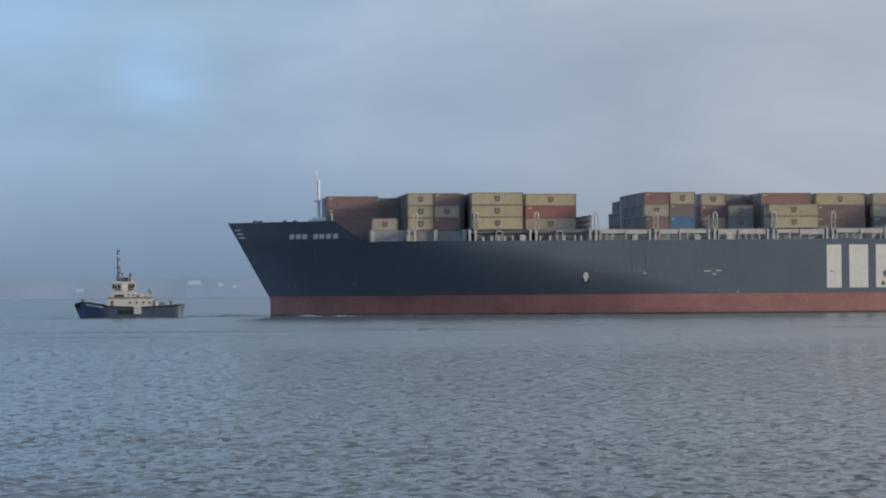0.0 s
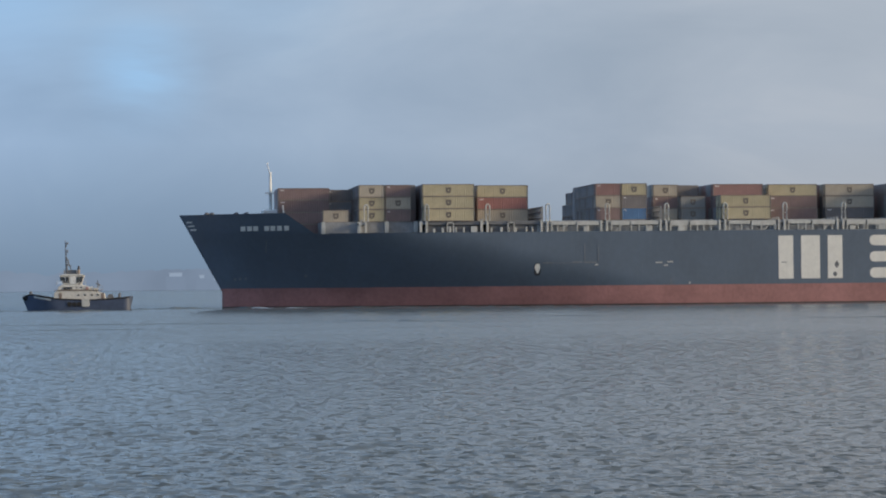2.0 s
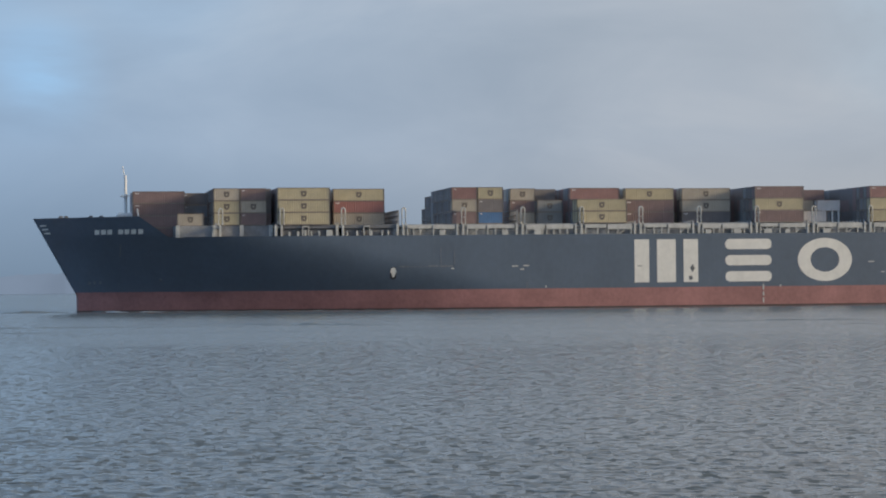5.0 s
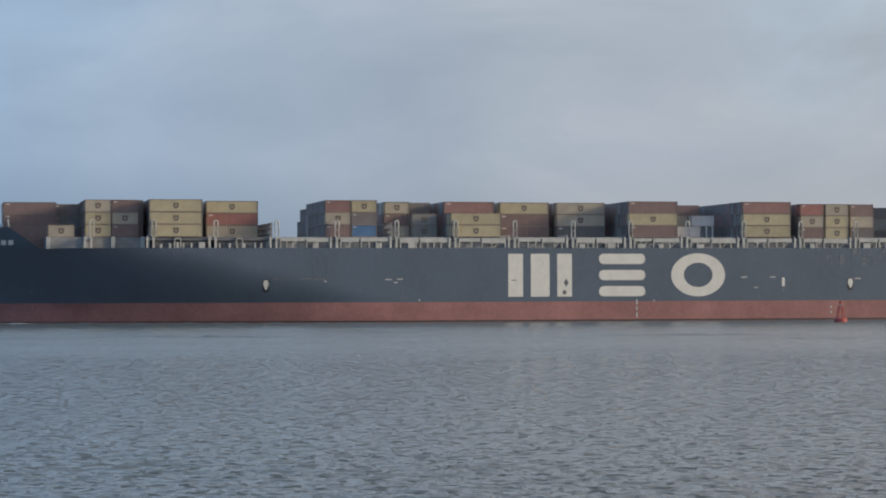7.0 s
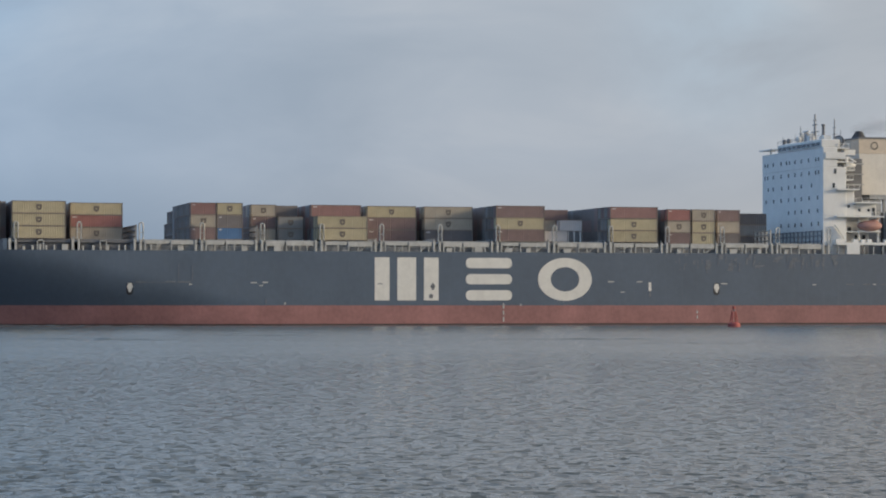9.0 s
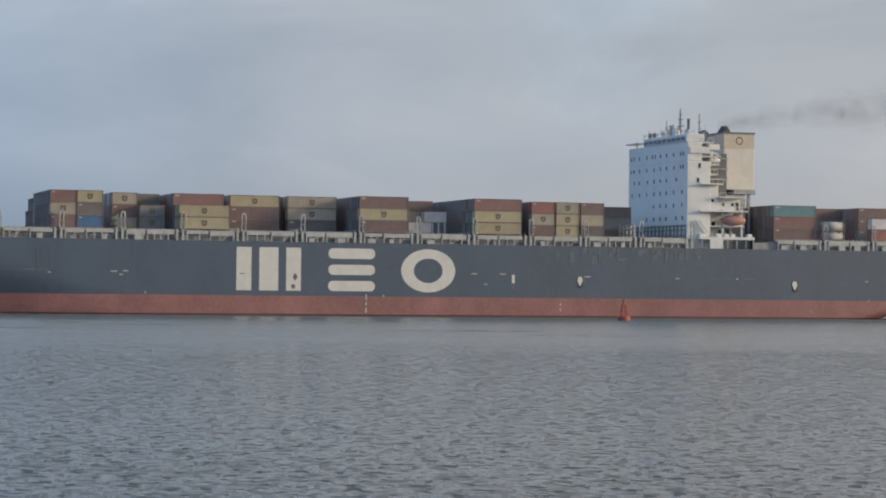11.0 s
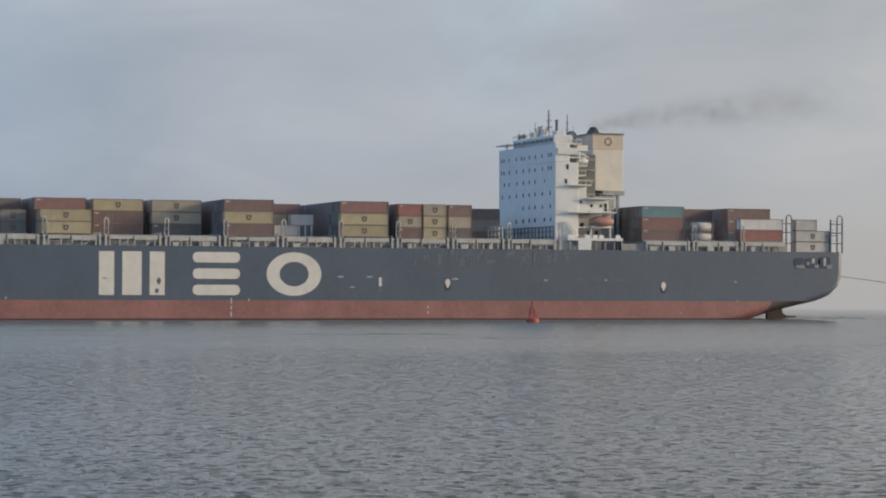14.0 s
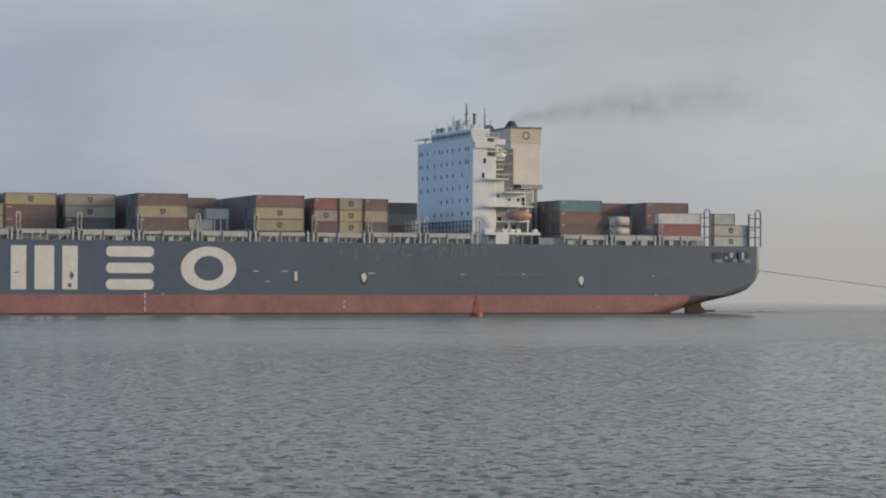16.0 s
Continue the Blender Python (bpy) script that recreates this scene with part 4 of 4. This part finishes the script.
def make_lashing_bridge(s, tall):
    """Posts at the ship's side with a narrow arch on them, and a row of uprights across the deck."""
    frame_ = part("lashing_bridge", boxed(s - 0.2, s + 1.7, 0.3, 45.2, 19.3, 19.7), GREY, ship)
    for x in (s, s + 1.4):
        part("post", boxed(x - 0.25, x + 0.25, -0.02, 0.5, 17.4, 20.0, bevel=0.04), PALE, frame_)
    hoop = [(s + 1.05, 20.0), (s + 1.05, 23.1)] + [(s + 1.5 - 0.45 * math.cos(math.pi * k / 6), 23.3 + 0.6 * math.sin(math.pi * k / 6)) for k in range(1, 6)] + [(s + 1.95, 23.1), (s + 1.95, 20.0)]
    bm = tube(bmesh.new(), [(x, 0.1, z) for x, z in hoop], 0.19)
    box(bm, s + 1.05, s + 1.95, 0, 0.2, 21.5, 21.65)
    part("arch", bm, PALE, frame_)
    comb = PALE if s == 241.3 else TRIM if tall else GREY
    for i in range(1, 6 if s == 241.3 else 19):
        u = i * 2.5
        part("upright", boxed(s + 0.4, s + 0.8, u - 0.16, u + 0.16, 17.4, 23.4 if tall else 20.6), comb, frame_)
    if tall:
        for z in (20.6, 21.9, 23.1):
            part("crossbar", boxed(s + 0.4, s + 0.8, 2.3, 12.7 if s == 241.3 else 45.1, z, z + 0.25), comb, frame_)


def make_hatch(s, seed):
    """Hatch coaming with its cover; girders, legs and lockers along the side passage."""
    rnd = random.Random(seed)
    fore = s < 80
    # forward recess lies in shade, which the darker steel colour puts in
    coaming = part("hatch_coaming", boxed(s + 1.9, s + 13.9, 1.4, 44.0, 17.4, 19.1), DARKSTEEL if fore else GREY, ship, "hatch coaming under the containers")
    part("cover", boxed(s + 1.8, s + 14.0, 0.7, 44.9, 19.15, 20.0, bevel=0.05), DARKSTEEL if fore else GREY, coaming)
    if fore:
        for i in range(6):
            x = s + 2.6 + i * 1.9 + rnd.uniform(-0.5, 0.5)
            w = rnd.choice((0.35, 0.5, 1.4))
            part("locker", boxed(x, x + w, 0.2, 0.9, 17.4, 18.3 + rnd.uniform(0, 0.5), bevel=0.05), PALE, coaming)
        for x in (s + 6.2, s + 7.6):
            part("leg", boxed(x, x + 0.25, 0.2, 0.6, 17.4, 19.8), PALE, coaming)
        part("lintel", boxed(s + 6.2, s + 7.85, 0.2, 0.6, 19.5, 19.8), PALE, coaming)
        return
    cut = s + rnd.uniform(6.6, 8.4)
    for x0, x1 in ((s + 2.3, cut - 0.3), (cut + 0.1, s + 13.7)):
        z = 18.75 + rnd.uniform(-0.15, 0.25)
        g = part("girder", boxed(x0, x1, 0.12, 0.6, z, 19.75, bevel=0.04), PALE, coaming)
        k = x0
        while k < x1 - 0.3:
            part("leg", boxed(k, k + 0.28, 0.15, 0.5, 17.4, z), PALE, g)
            k += rnd.uniform(1.3, 3.4)
        if rnd.random() < 0.6:
            x = x0 + rnd.uniform(0.6, max(0.7, x1 - x0 - 2.4))
            part("locker", boxed(x, x + rnd.uniform(0.9, 1.9), 0.1, 0.7, 17.4, 18.4 + rnd.uniform(0, 0.3), bevel=0.05), PALE, g)
        if rnd.random() < 0.7:
            x = (x0 + x1) / 2 + rnd.uniform(-1, 1)
            part("brace", rod(bmesh.new(), (x, 0.3, 17.5), (x + 1.3, 0.3, z), 0.12), PALE, g)
    part("passage_rail", boxed(s + 2.0, s + 14.0, 0.02, 0.07, 18.4, 18.47), PALE, coaming)


def make_deck_fittings():
    for i, s in enumerate(BAYS):
        make_lashing_bridge(s, s in (83.9, 98.1, 241.3, 255.0, 112.3))
    for i, s in enumerate(BAYS[1:15] + [277.5, 291.5, 305.0]):
        make_hatch(s, i)
    # inner wall added along the side passage, backing gaps that would go black
    for s0, s1 in ((83.0, 255.5), (273.5, 319.8)):
        part("gap_backing_wall", boxed(s0, s1, 1.05, 1.25, 17.4, 19.12), GREY, ship)
    # walled side under the forward boxes
    part("side_house", boxed(32.5, 55.2, 4.2, 41, 17.3, 20.0), TRIM, ship)
    for s in (32.6, 41.0, 47.4, 54.2):
        part("pillar", boxed(s, s + 0.9, 3.4, 4.3, 17.3, 20.1), PALE, ship)
    part("hatch_slab", boxed(22.5, 36, 13, 32, 16, 16.85), GREY, ship)
    # lashing towers at the stern
    for s in (319.7, 334.4):
        tower = part("lashing_tower", boxed(s - 2.0, s + 1.8, 1.55, 1.95, 22.4, 22.62), DARKSTEEL, ship, "grey round-topped lashing tower")
        for x in (s, s + 1.5):
            part("post", boxed(x, x + 0.3, 1.5, 2.0, 17.2, 26.2, bevel=0.05), TRIM, tower)
        bend = [(s + 0.9 - 0.75 * math.cos(math.pi * k / 8), 26.1 + 0.85 * math.sin(math.pi * k / 8)) for k in range(9)]
        part("arch", tube(bmesh.new(), [(x, 1.75, z) for x, z in bend], 0.17), TRIM, tower, smooth=True)
        top = 25.9 if s > 330 else 25.4
        part("post", boxed(s - 1.9, s - 1.62, 1.5, 2.0, 17.2, top), DARKSTEEL, tower)
        for z in (19.6, 22.3, 24.6):
            gallery = part("gallery", boxed(s - 1.8, s + 1.5, 1.4, 2.2, z, z + 0.24), DARKSTEEL, tower)
            part("rail", boxed(s - 1.8, s, 1.4, 1.46, z + 0.95, z + 1.05), DARKSTEEL, gallery)
    stub = part("lashing_stub", boxed(332.45, 332.75, 1.6, 2.1, 17.2, 22.9), DARKSTEEL, ship)
    part("arm", boxed(331.6, 334.4, 1.6, 1.9, 21.6, 21.85), DARKSTEEL, stub)
    # foremast on the forecastle
    mast = part("foremast", rod(bmesh.new(), (21.8, MID, 21), (21.8, MID, 32.6), 0.45, 0.3), WHITE, ship, "white foremast with a lamp platform")
    part("platform", boxed(20.6, 22.6, MID - 1.2, MID + 1.2, 27.4, 27.7), WHITE, mast)
    part("aerial", rod(bmesh.new(), (21.6, MID, 32.4), (21.1, MID, 34.8), 0.13, 0.1), WHITE, mast)
    part("mast_house", boxed(19.6, 24.6, MID - 4, MID + 4, 21, 23.5, bevel=0.4), WHITE, ship)
    part("breakwater", rod(bmesh.new(), (24.6, 14, 21), (24.2, 14, 24.4), 0.2), WHITE, ship)
    for s in (6.0, 7.2, 13.0, 15.5):
        w = part("winch", boxed(s, s + 1.0, MID - 3, MID + 3, 21.1, 22.9, bevel=0.2), DARKSTEEL, ship)


make_deck_fittings()


# ---- tug ahead of the ship ----
def profile(outline, hw, bevel=0.12):
    """A house from its side outline in (x, z), hw metres to each side."""
    bm = bmesh.new()
    left, right = ([bm.verts.new((x, y, z)) for x, z in outline] for y in (-hw, hw))
    bm.faces.new(left)
    bm.faces.new(right[::-1])
    for k in range(len(outline)):
        j = (k + 1) % len(outline)
        bm.faces.new((left[k], right[k], right[j], left[j]))
    bmesh.ops.bevel(bm, geom=list(bm.edges), offset=bevel, segments=1, affect="EDGES")
    return bm


def make_tug():
    tug = empty("tug", "small dark-blue harbour tug with a cream wheelhouse", "tug")
    length, hb = 25.6, 4.7

    def sheer(x):
        return lerp(x, [(0, 3.1), (1.6, 4.0), (3, 3.75), (8, 2.9), (15, 2.6), (22, 2.9), (25.6, 3.2)])

    def width(x, f):
        bow = 1 - (1 - min(1, x / (7.5 + 2.5 * (1 - f)))) ** 2.2
        aft = 1 - (1 - min(1, (length - x) / 2.5 + 0.25)) ** 2.5
        return hb * bow * aft

    bm = bmesh.new()
    n, m = 36, 7
    for side in (-1, 1):
        rows = []
        for j in range(m + 1):
            f = j / m
            row = []
            for i in range(n + 1):
                w = i / n
                x = 1.6 * (1 - f) ** 1.5 + (length - 1.6 * (1 - f) ** 1.5 - 0.8 * (1 - f)) * w
                z = -0.8 + (sheer(x) + 0.8) * f
                row.append(bm.verts.new((x, side * width(x, f), z)))
            rows.append(row)
        for r, q in zip(rows, rows[1:]):
            for i in range(n):
                bm.faces.new((r[i], r[i + 1], q[i + 1], q[i]))
    bmesh.ops.remove_doubles(bm, verts=bm.verts, dist=0.005)
    body = part("hull", bm, TUGBLUE, tug, "dark blue hull", smooth=True)
    bm = bmesh.new()
    pts = [i * length / 30 for i in range(31)]
    lo = [bm.verts.new((x, -width(x, 0.9) + 0.1, sheer(x) - 0.5)) for x in pts]
    hi = [bm.verts.new((x, width(x, 0.9) - 0.1, sheer(x) - 0.5)) for x in pts]
    for i in range(30):
        bm.faces.new((lo[i], lo[i + 1], hi[i + 1], hi[i]))
    part("deck", bm, DECK, tug)
    for side in (-1, 1):
        part("fender", tube(bmesh.new(), [(a, side * width(a, 0.95), sheer(a) - 0.15) for a in pts[:-1]], 0.18), RUBBER, tug, smooth=True)
    part("bow_fender", blob(bmesh.new(), (0.7, 0, 3.0), (0.85, 1.6, 0.7)), RUBBER, tug, smooth=True)
    bm = bmesh.new()
    top = [bm.verts.new((x, -width(x, 0.9) - 0.06, sheer(x) - 0.35)) for x in (2.6, 3.4, 4.2, 5.0, 5.8, 6.6)]
    low_ = [bm.verts.new((v.co.x, v.co.y, v.co.z - 0.42)) for v in top]
    for k in range(5):
        bm.faces.new((top[k], top[k + 1], low_[k + 1], low_[k]))
    part("name_bar", bm, PALE, tug, "pale strip on the bow bulwark")
    part("bow_bitt", boxed(1.5, 2.1, -0.9, 0.9, 3.4, 4.6, bevel=0.12), DARKSTEEL, tug)
    # houses: a long low one that slopes away aft, a shorter one on it, the wheelhouse on top
    low = part("deckhouse", profile([(7.1, 1.9), (19.4, 1.9), (19.0, 3.9), (16.2, 4.7), (8.0, 4.8), (7.3, 4.2)], 3.3), TUGCREAM, tug, "cream deckhouse sloping down aft")
    for x in (12.9, 14.4, 16.0, 17.4):
        part("porthole", rod(bmesh.new(), (x, -3.4, 3.6), (x, -3.25, 3.6), 0.24, sides=10), GLASS, low)
    for x in (8.4, 18.2):
        part("door", boxed(x, x + 0.7, -3.38, -3.25, 2.4, 4.1, bevel=0.02), TUGTAN, low)
    part("ledge", boxed(7.4, 18.4, -3.5, 3.5, 4.66, 4.8), TUGTAN, low)
    mid = part("upper_house", profile([(7.9, 4.8), (15.8, 4.8), (14.9, 5.7), (13.6, 6.0), (8.9, 6.0), (8.3, 5.6)], 2.8), TUGCREAM, tug)
    part("window", boxed(9.3, 11.5, -2.9, -2.75, 4.95, 5.5), GLASS, mid)
    for x in (12.5, 13.6):
        part("porthole", rod(bmesh.new(), (x, -2.9, 5.4), (x, -2.75, 5.4), 0.2, sides=10), GLASS, mid)
    wheel = part("wheelhouse", profile([(9.4, 6.0), (13.6, 6.0), (14.3, 8.1), (13.7, 8.5), (9.2, 8.5), (8.6, 8.1)], 2.1), TUGCREAM, tug, "cream wheelhouse flaring out to its dark windows")
    for x0, x1, lean in ((8.95, 9.85, -0.28), (10.0, 10.7, -0.1), (12.45, 13.0, 0.06), (13.15, 13.9, 0.24)):
        bm = boxed(x0, x1, -2.2, -2.05, 6.5, 7.85)
        for v in bm.verts:
            v.co.x += lean * (v.co.z - 7.2)
        part("window", bm, GLASS, wheel)
    part("front_window", boxed(8.7, 8.95, -1.7, 1.7, 6.9, 7.8), GLASS, wheel)
    part("door", boxed(11.0, 12.2, -2.18, -2.05, 6.1, 8.0, bevel=0.03), WHITE, wheel)
    part("brow", boxed(8.5, 14.4, -2.3, 2.3, 8.1, 8.32, bevel=0.05), TUGCREAM, wheel)
    part("roof", boxed(10.4, 12.6, -1.4, 1.4, 8.5, 9.5, bevel=0.12), DARKSTEEL, wheel)
    part("life_ring", rod(bmesh.new(), (14.9, -2.95, 5.2), (14.9, -2.8, 5.2), 0.35, sides=12), ORANGE, mid)
    for x0, x1, z in ((7.9, 14.6, 6.0), (14.8, 18.6, 4.8)):
        rail = part("railing", boxed(x0, x1, -2.86, -2.80, z + 0.86, z + 0.93), PALE, tug)
        part("mid_rail", boxed(x0, x1, -2.86, -2.80, z + 0.45, z + 0.50), PALE, rail)
        for k in range(6):
            x = x0 + (x1 - x0) * k / 5
            part("stanchion", boxed(x - 0.03, x + 0.03, -2.86, -2.80, z - 0.6 if x > 16 else z, z + 0.9), PALE, rail)
    part("life_raft", rod(bmesh.new(), (15.0, -2.2, 5.15), (16.2, -2.2, 5.15), 0.40, sides=12), WHITE, tug)
    part("deck_locker", boxed(16.4, 17.4, -2.0, -0.8, 4.5, 5.2, bevel=0.06), TUGCREAM, tug)
    for y in (-1.8, 1.8):
        f = part("funnel", rod(bmesh.new(), (13.1, y, 6.0), (12.95, y, 9.6), 0.34, 0.28, 10), TUGTAN, tug)
        part("cap", rod(bmesh.new(), (12.95, y, 9.6), (12.95, y, 10.4), 0.26, 0.2, 10), SOOT, f)
    for x, z in ((9.7, 9.6), (10.3, 10.2)):
        part("searchlight_post", rod(bmesh.new(), (x, -1.5, 6.4), (x, -1.5, z), 0.15), DARKSTEEL, tug)
    mast = part("mast", rod(bmesh.new(), (10.1, 0, 8.4), (9.9, 0, 16.4), 0.2, 0.09), DARKSTEEL, tug, "dark mast with lamps and yards")
    part("strut", rod(bmesh.new(), (11.3, 0, 9.4), (10.1, 0, 12.6), 0.1), DARKSTEEL, mast)
    for z, w in ((10.4, 1.3), (11.6, 0.7), (13.6, 0.55), (15.5, 0.35)):
        part("yard", boxed(9.95, 10.6 if z > 11 else 11.4, -w, w, z, z + 0.13), DARKSTEEL, mast)
        part("lamp", blob(bmesh.new(), (10.35, -0.2, z + 0.32), (0.26, 0.26, 0.34), 1), DARKSTEEL, mast)
        part("lamp", blob(bmesh.new(), (10.1, -0.2, z - 0.35), (0.22, 0.22, 0.25), 1), DARKSTEEL, mast)
    monitor = part("fire_monitor", rod(bmesh.new(), (17.4, -1, 4.4), (17.4, -1, 7.0), 0.1), DARKSTEEL, tug)
    part("nozzle", rod(bmesh.new(), (17.9, -1, 5.9), (16.9, -1, 6.4), 0.2, 0.12), DARKSTEEL, monitor)
    winch = part("towing_winch", rod(bmesh.new(), (20.3, -1.6, 3.0), (20.3, 1.6, 3.0), 0.75, sides=14), DARKSTEEL, tug)
    part("drum_frame", boxed(19.2, 21.3, -2.0, 2.0, 2.0, 2.6), DARKSTEEL, winch)
    part("towing_bitt", boxed(22.1, 22.7, -0.6, 0.6, 2.2, 4.0, bevel=0.1), DARKSTEEL, tug)
    for x in (10.9, 12.0, 13.1):
        part("tyre", rod(bmesh.new(), (x, -4.95, 1.5), (x, -4.6, 1.5), 0.55, sides=12), RUBBER, tug)
    part("side_mat", boxed(13.7, 15.5, -4.95, -4.7, 0.9, 2.6, bevel=0.05), PALE, tug)
    return tug


tug = make_tug()


# ---- red buoy ----
def make_buoy():
    buoy = empty("channel_buoy", "red conical channel buoy with a lattice top floating on the river", "buoy")
    bm = rod(bmesh.new(), (0, 0, -0.6), (0, 0, 0.75), 1.45, 1.45, 20)
    rod(bm, (0, 0, 0.75), (0, 0, 1.05), 1.4, 0.95, 20)
    part("float", bm, BUOYRED, buoy)
    for i in range(4):
        a = math.pi / 4 + i * math.pi / 2
        part("leg", rod(bmesh.new(), (0.95 * math.cos(a), 0.95 * math.sin(a), 1.0), (0.5 * math.cos(a), 0.5 * math.sin(a), 3.5), 0.16), BUOYRED, buoy)
    for z, r in ((2.2, 0.75), (3.4, 0.6)):
        part("ring", rod(bmesh.new(), (0, 0, z), (0, 0, z + 0.14), r, r, 14), BUOYRED, buoy)
    part("lantern", rod(bmesh.new(), (0, 0, 3.5), (0, 0, 4.1), 0.16), DARKSTEEL, buoy)
    part("topmark", rod(bmesh.new(), (0, 0, 4.1), (0, 0, 4.7), 0.35, 0.35, 12), BUOYRED, buoy)
    buoy.location = (200.66, 515.2, 0)


make_buoy()


# ---- smoke, tow lines, wash ----
def make_smoke():
    rnd = random.Random(12)
    plume = empty("exhaust_smoke", "thin brown-grey exhaust smoke drifting from the ship's funnel", "smoke", kind="stuff")
    d = 0.0
    while d < 62:
        f = d / 60
        r = 1.5 + 4.2 * f ** 0.8
        bm = blob(bmesh.new(), (0, 0, 0), (1, 1, 1), 3)
        for v in bm.verts:
            v.co *= 1 + 0.12 * noise.noise(v.co * 1.7 + Vector((d * 7.1, 0, 0)))
        ob = part("puff", bm, SMOKE, plume, smooth=True)
        ob.location = (274.6 + d, 20 + rnd.uniform(-1, 1) * r * 0.5, 49.6 + 4.4 * f ** 0.5 + 3.2 * f + rnd.uniform(-0.45, 0.45) * r)
        ob.scale = (r * rnd.uniform(1.7, 2.3), r * 1.2, r * rnd.uniform(1.2, 1.7))
        d += r * rnd.uniform(1.2, 1.5)
    return plume


smoke = make_smoke()


def line(name, label, a, b, sag, r):
    a, b = Vector(a), Vector(b)
    bm = bmesh.new()
    pts = [a.lerp(b, i / 24) - Vector((0, 0, sag * 4 * (i / 24) * (1 - i / 24))) for i in range(25)]
    ob = part(name, tube(bm, pts, r), ROPE, smooth=True)
    tagged(ob, label, "rope")
    carried.append(ob)
    return ob


line("tow_line", "dark tow line running astern from the ship into the water", (336.2, 14, 12.0), (470, 20, -0.5), 0.8, 0.08)


def make_wash(name, label, path, width, height, seed, material):
    """Low uneven ridges of disturbed water along a path of (x, y)."""
    rnd = random.Random(seed)
    bm = bmesh.new()
    (x0, y0), (x1, y1) = path
    n = max(8, int(abs(x1 - x0) / 0.5))
    rows = []
    for i in range(n + 1):
        f = i / n
        x, y = x0 + (x1 - x0) * f, y0 + (y1 - y0) * f + 0.8 * noise.noise((f * 9, seed, 0))
        h = height * (0.55 + 0.6 * noise.noise((x * 0.35, seed * 3.1, 0))) * math.sin(math.pi * min(1, max(0.0, f))) ** 0.5
        rows.append([bm.verts.new((x, y + d * width, z)) for d, z in ((-1, -0.05), (-0.4, h * 0.6), (0, max(0, h)), (0.4, h * 0.5), (1, -0.05))])
    for p, q in zip(rows, rows[1:]):
        for k in range(4):
            bm.faces.new((p[k], q[k], q[k + 1], p[k + 1]))
    return tagged(part(name, bm, material, smooth=True), label, "water", kind="stuff")


FOAM = paint("broken_white_foam", (0.55, 0.58, 0.60), 0.8, grain=0.35, scale=1.5)
tug_wash = [make_wash("tug_wash", "low ridge of water thrown up astern of the tug", ((24, -1.5), (47, 3)), 1.8, 0.8, 1, WATER),
            make_wash("tug_wash", "low ridge of water along the tug's side", ((-14, -5.5), (27, -6.2)), 1.2, 0.3, 2, WATER)]
for p, w, h, seed, m in (((( 9.0, 21.5), (20, 14.5)), 0.8, 0.5, 3, WATER), (((16, 15.2), (22, 11.8)), 0.35, 0.42, 4, FOAM), (((24, 10.3), (33, 7.0)), 0.3, 0.36, 5, FOAM),
                         (((10, 18), (75, -6)), 1.6, 0.45, 6, WATER), (((20, 9), (110, -14)), 2.0, 0.4, 7, WATER), (((325, 12), (360, 10)), 1.5, 0.35, 8, WATER)):
    carried.append(make_wash("bow_wash" if m is WATER else "bow_foam", "low ridge of water beside the ship" if m is WATER else "thin broken foam at the ship's side", p, w, h, seed, m))


make_wash("current_streak", "dark line of broken water where currents meet", ((24, 407), (58, 389)), 1.3, 0.34, 21, WATER)
make_wash("current_streak", "dark line of broken water where currents meet", ((60, 470), (110, 452)), 1.1, 0.25, 22, WATER)
for a, b, h, seed in (((-32, 397), (27, 392), 0.30, 31), ((-24, 360), (6, 356), 0.22, 32), ((104, 386), (142, 380), 0.30, 33), ((118, 352), (150, 347), 0.22, 34), ((50, 430), (86, 424), 0.28, 35)):
    make_wash("current_streak", "dark line of broken water where currents meet", (a, b), 1.2, h, seed, WATER)
carried.append(make_wash("stern_wash", "low ridge of water astern of the ship", ((334, 40), (362, 30)), 2.2, 0.5, 23, WATER))


# ---- motion ----
def motions():
    for ob in carried:
        x, y, z = ob.matrix_basis.translation
        walk(ob, [(t, pose(SHIP_AT + x - SHIP_SPEED * t, SIDE + y, z)) for t in (0.0, 8.0, 16.0)])
    for ob in tug_wash + [tug]:
        walk(ob, [(t, pose(TUG_AT - TUG_SPEED * t, TUG_LINE, 0)) for t in (0.0, 8.0, 16.0)])
    walk(smoke, [(t, pose(SHIP_AT - (SHIP_SPEED - 0.15) * t - 2.4, SIDE, 0)) for t in (0.0, 8.0, 16.0)])
    walk(river, [(t, pose(-0.35 * t, -0.30 * t, 0)) for t in (0.0, 8.0, 16.0)])


motions()
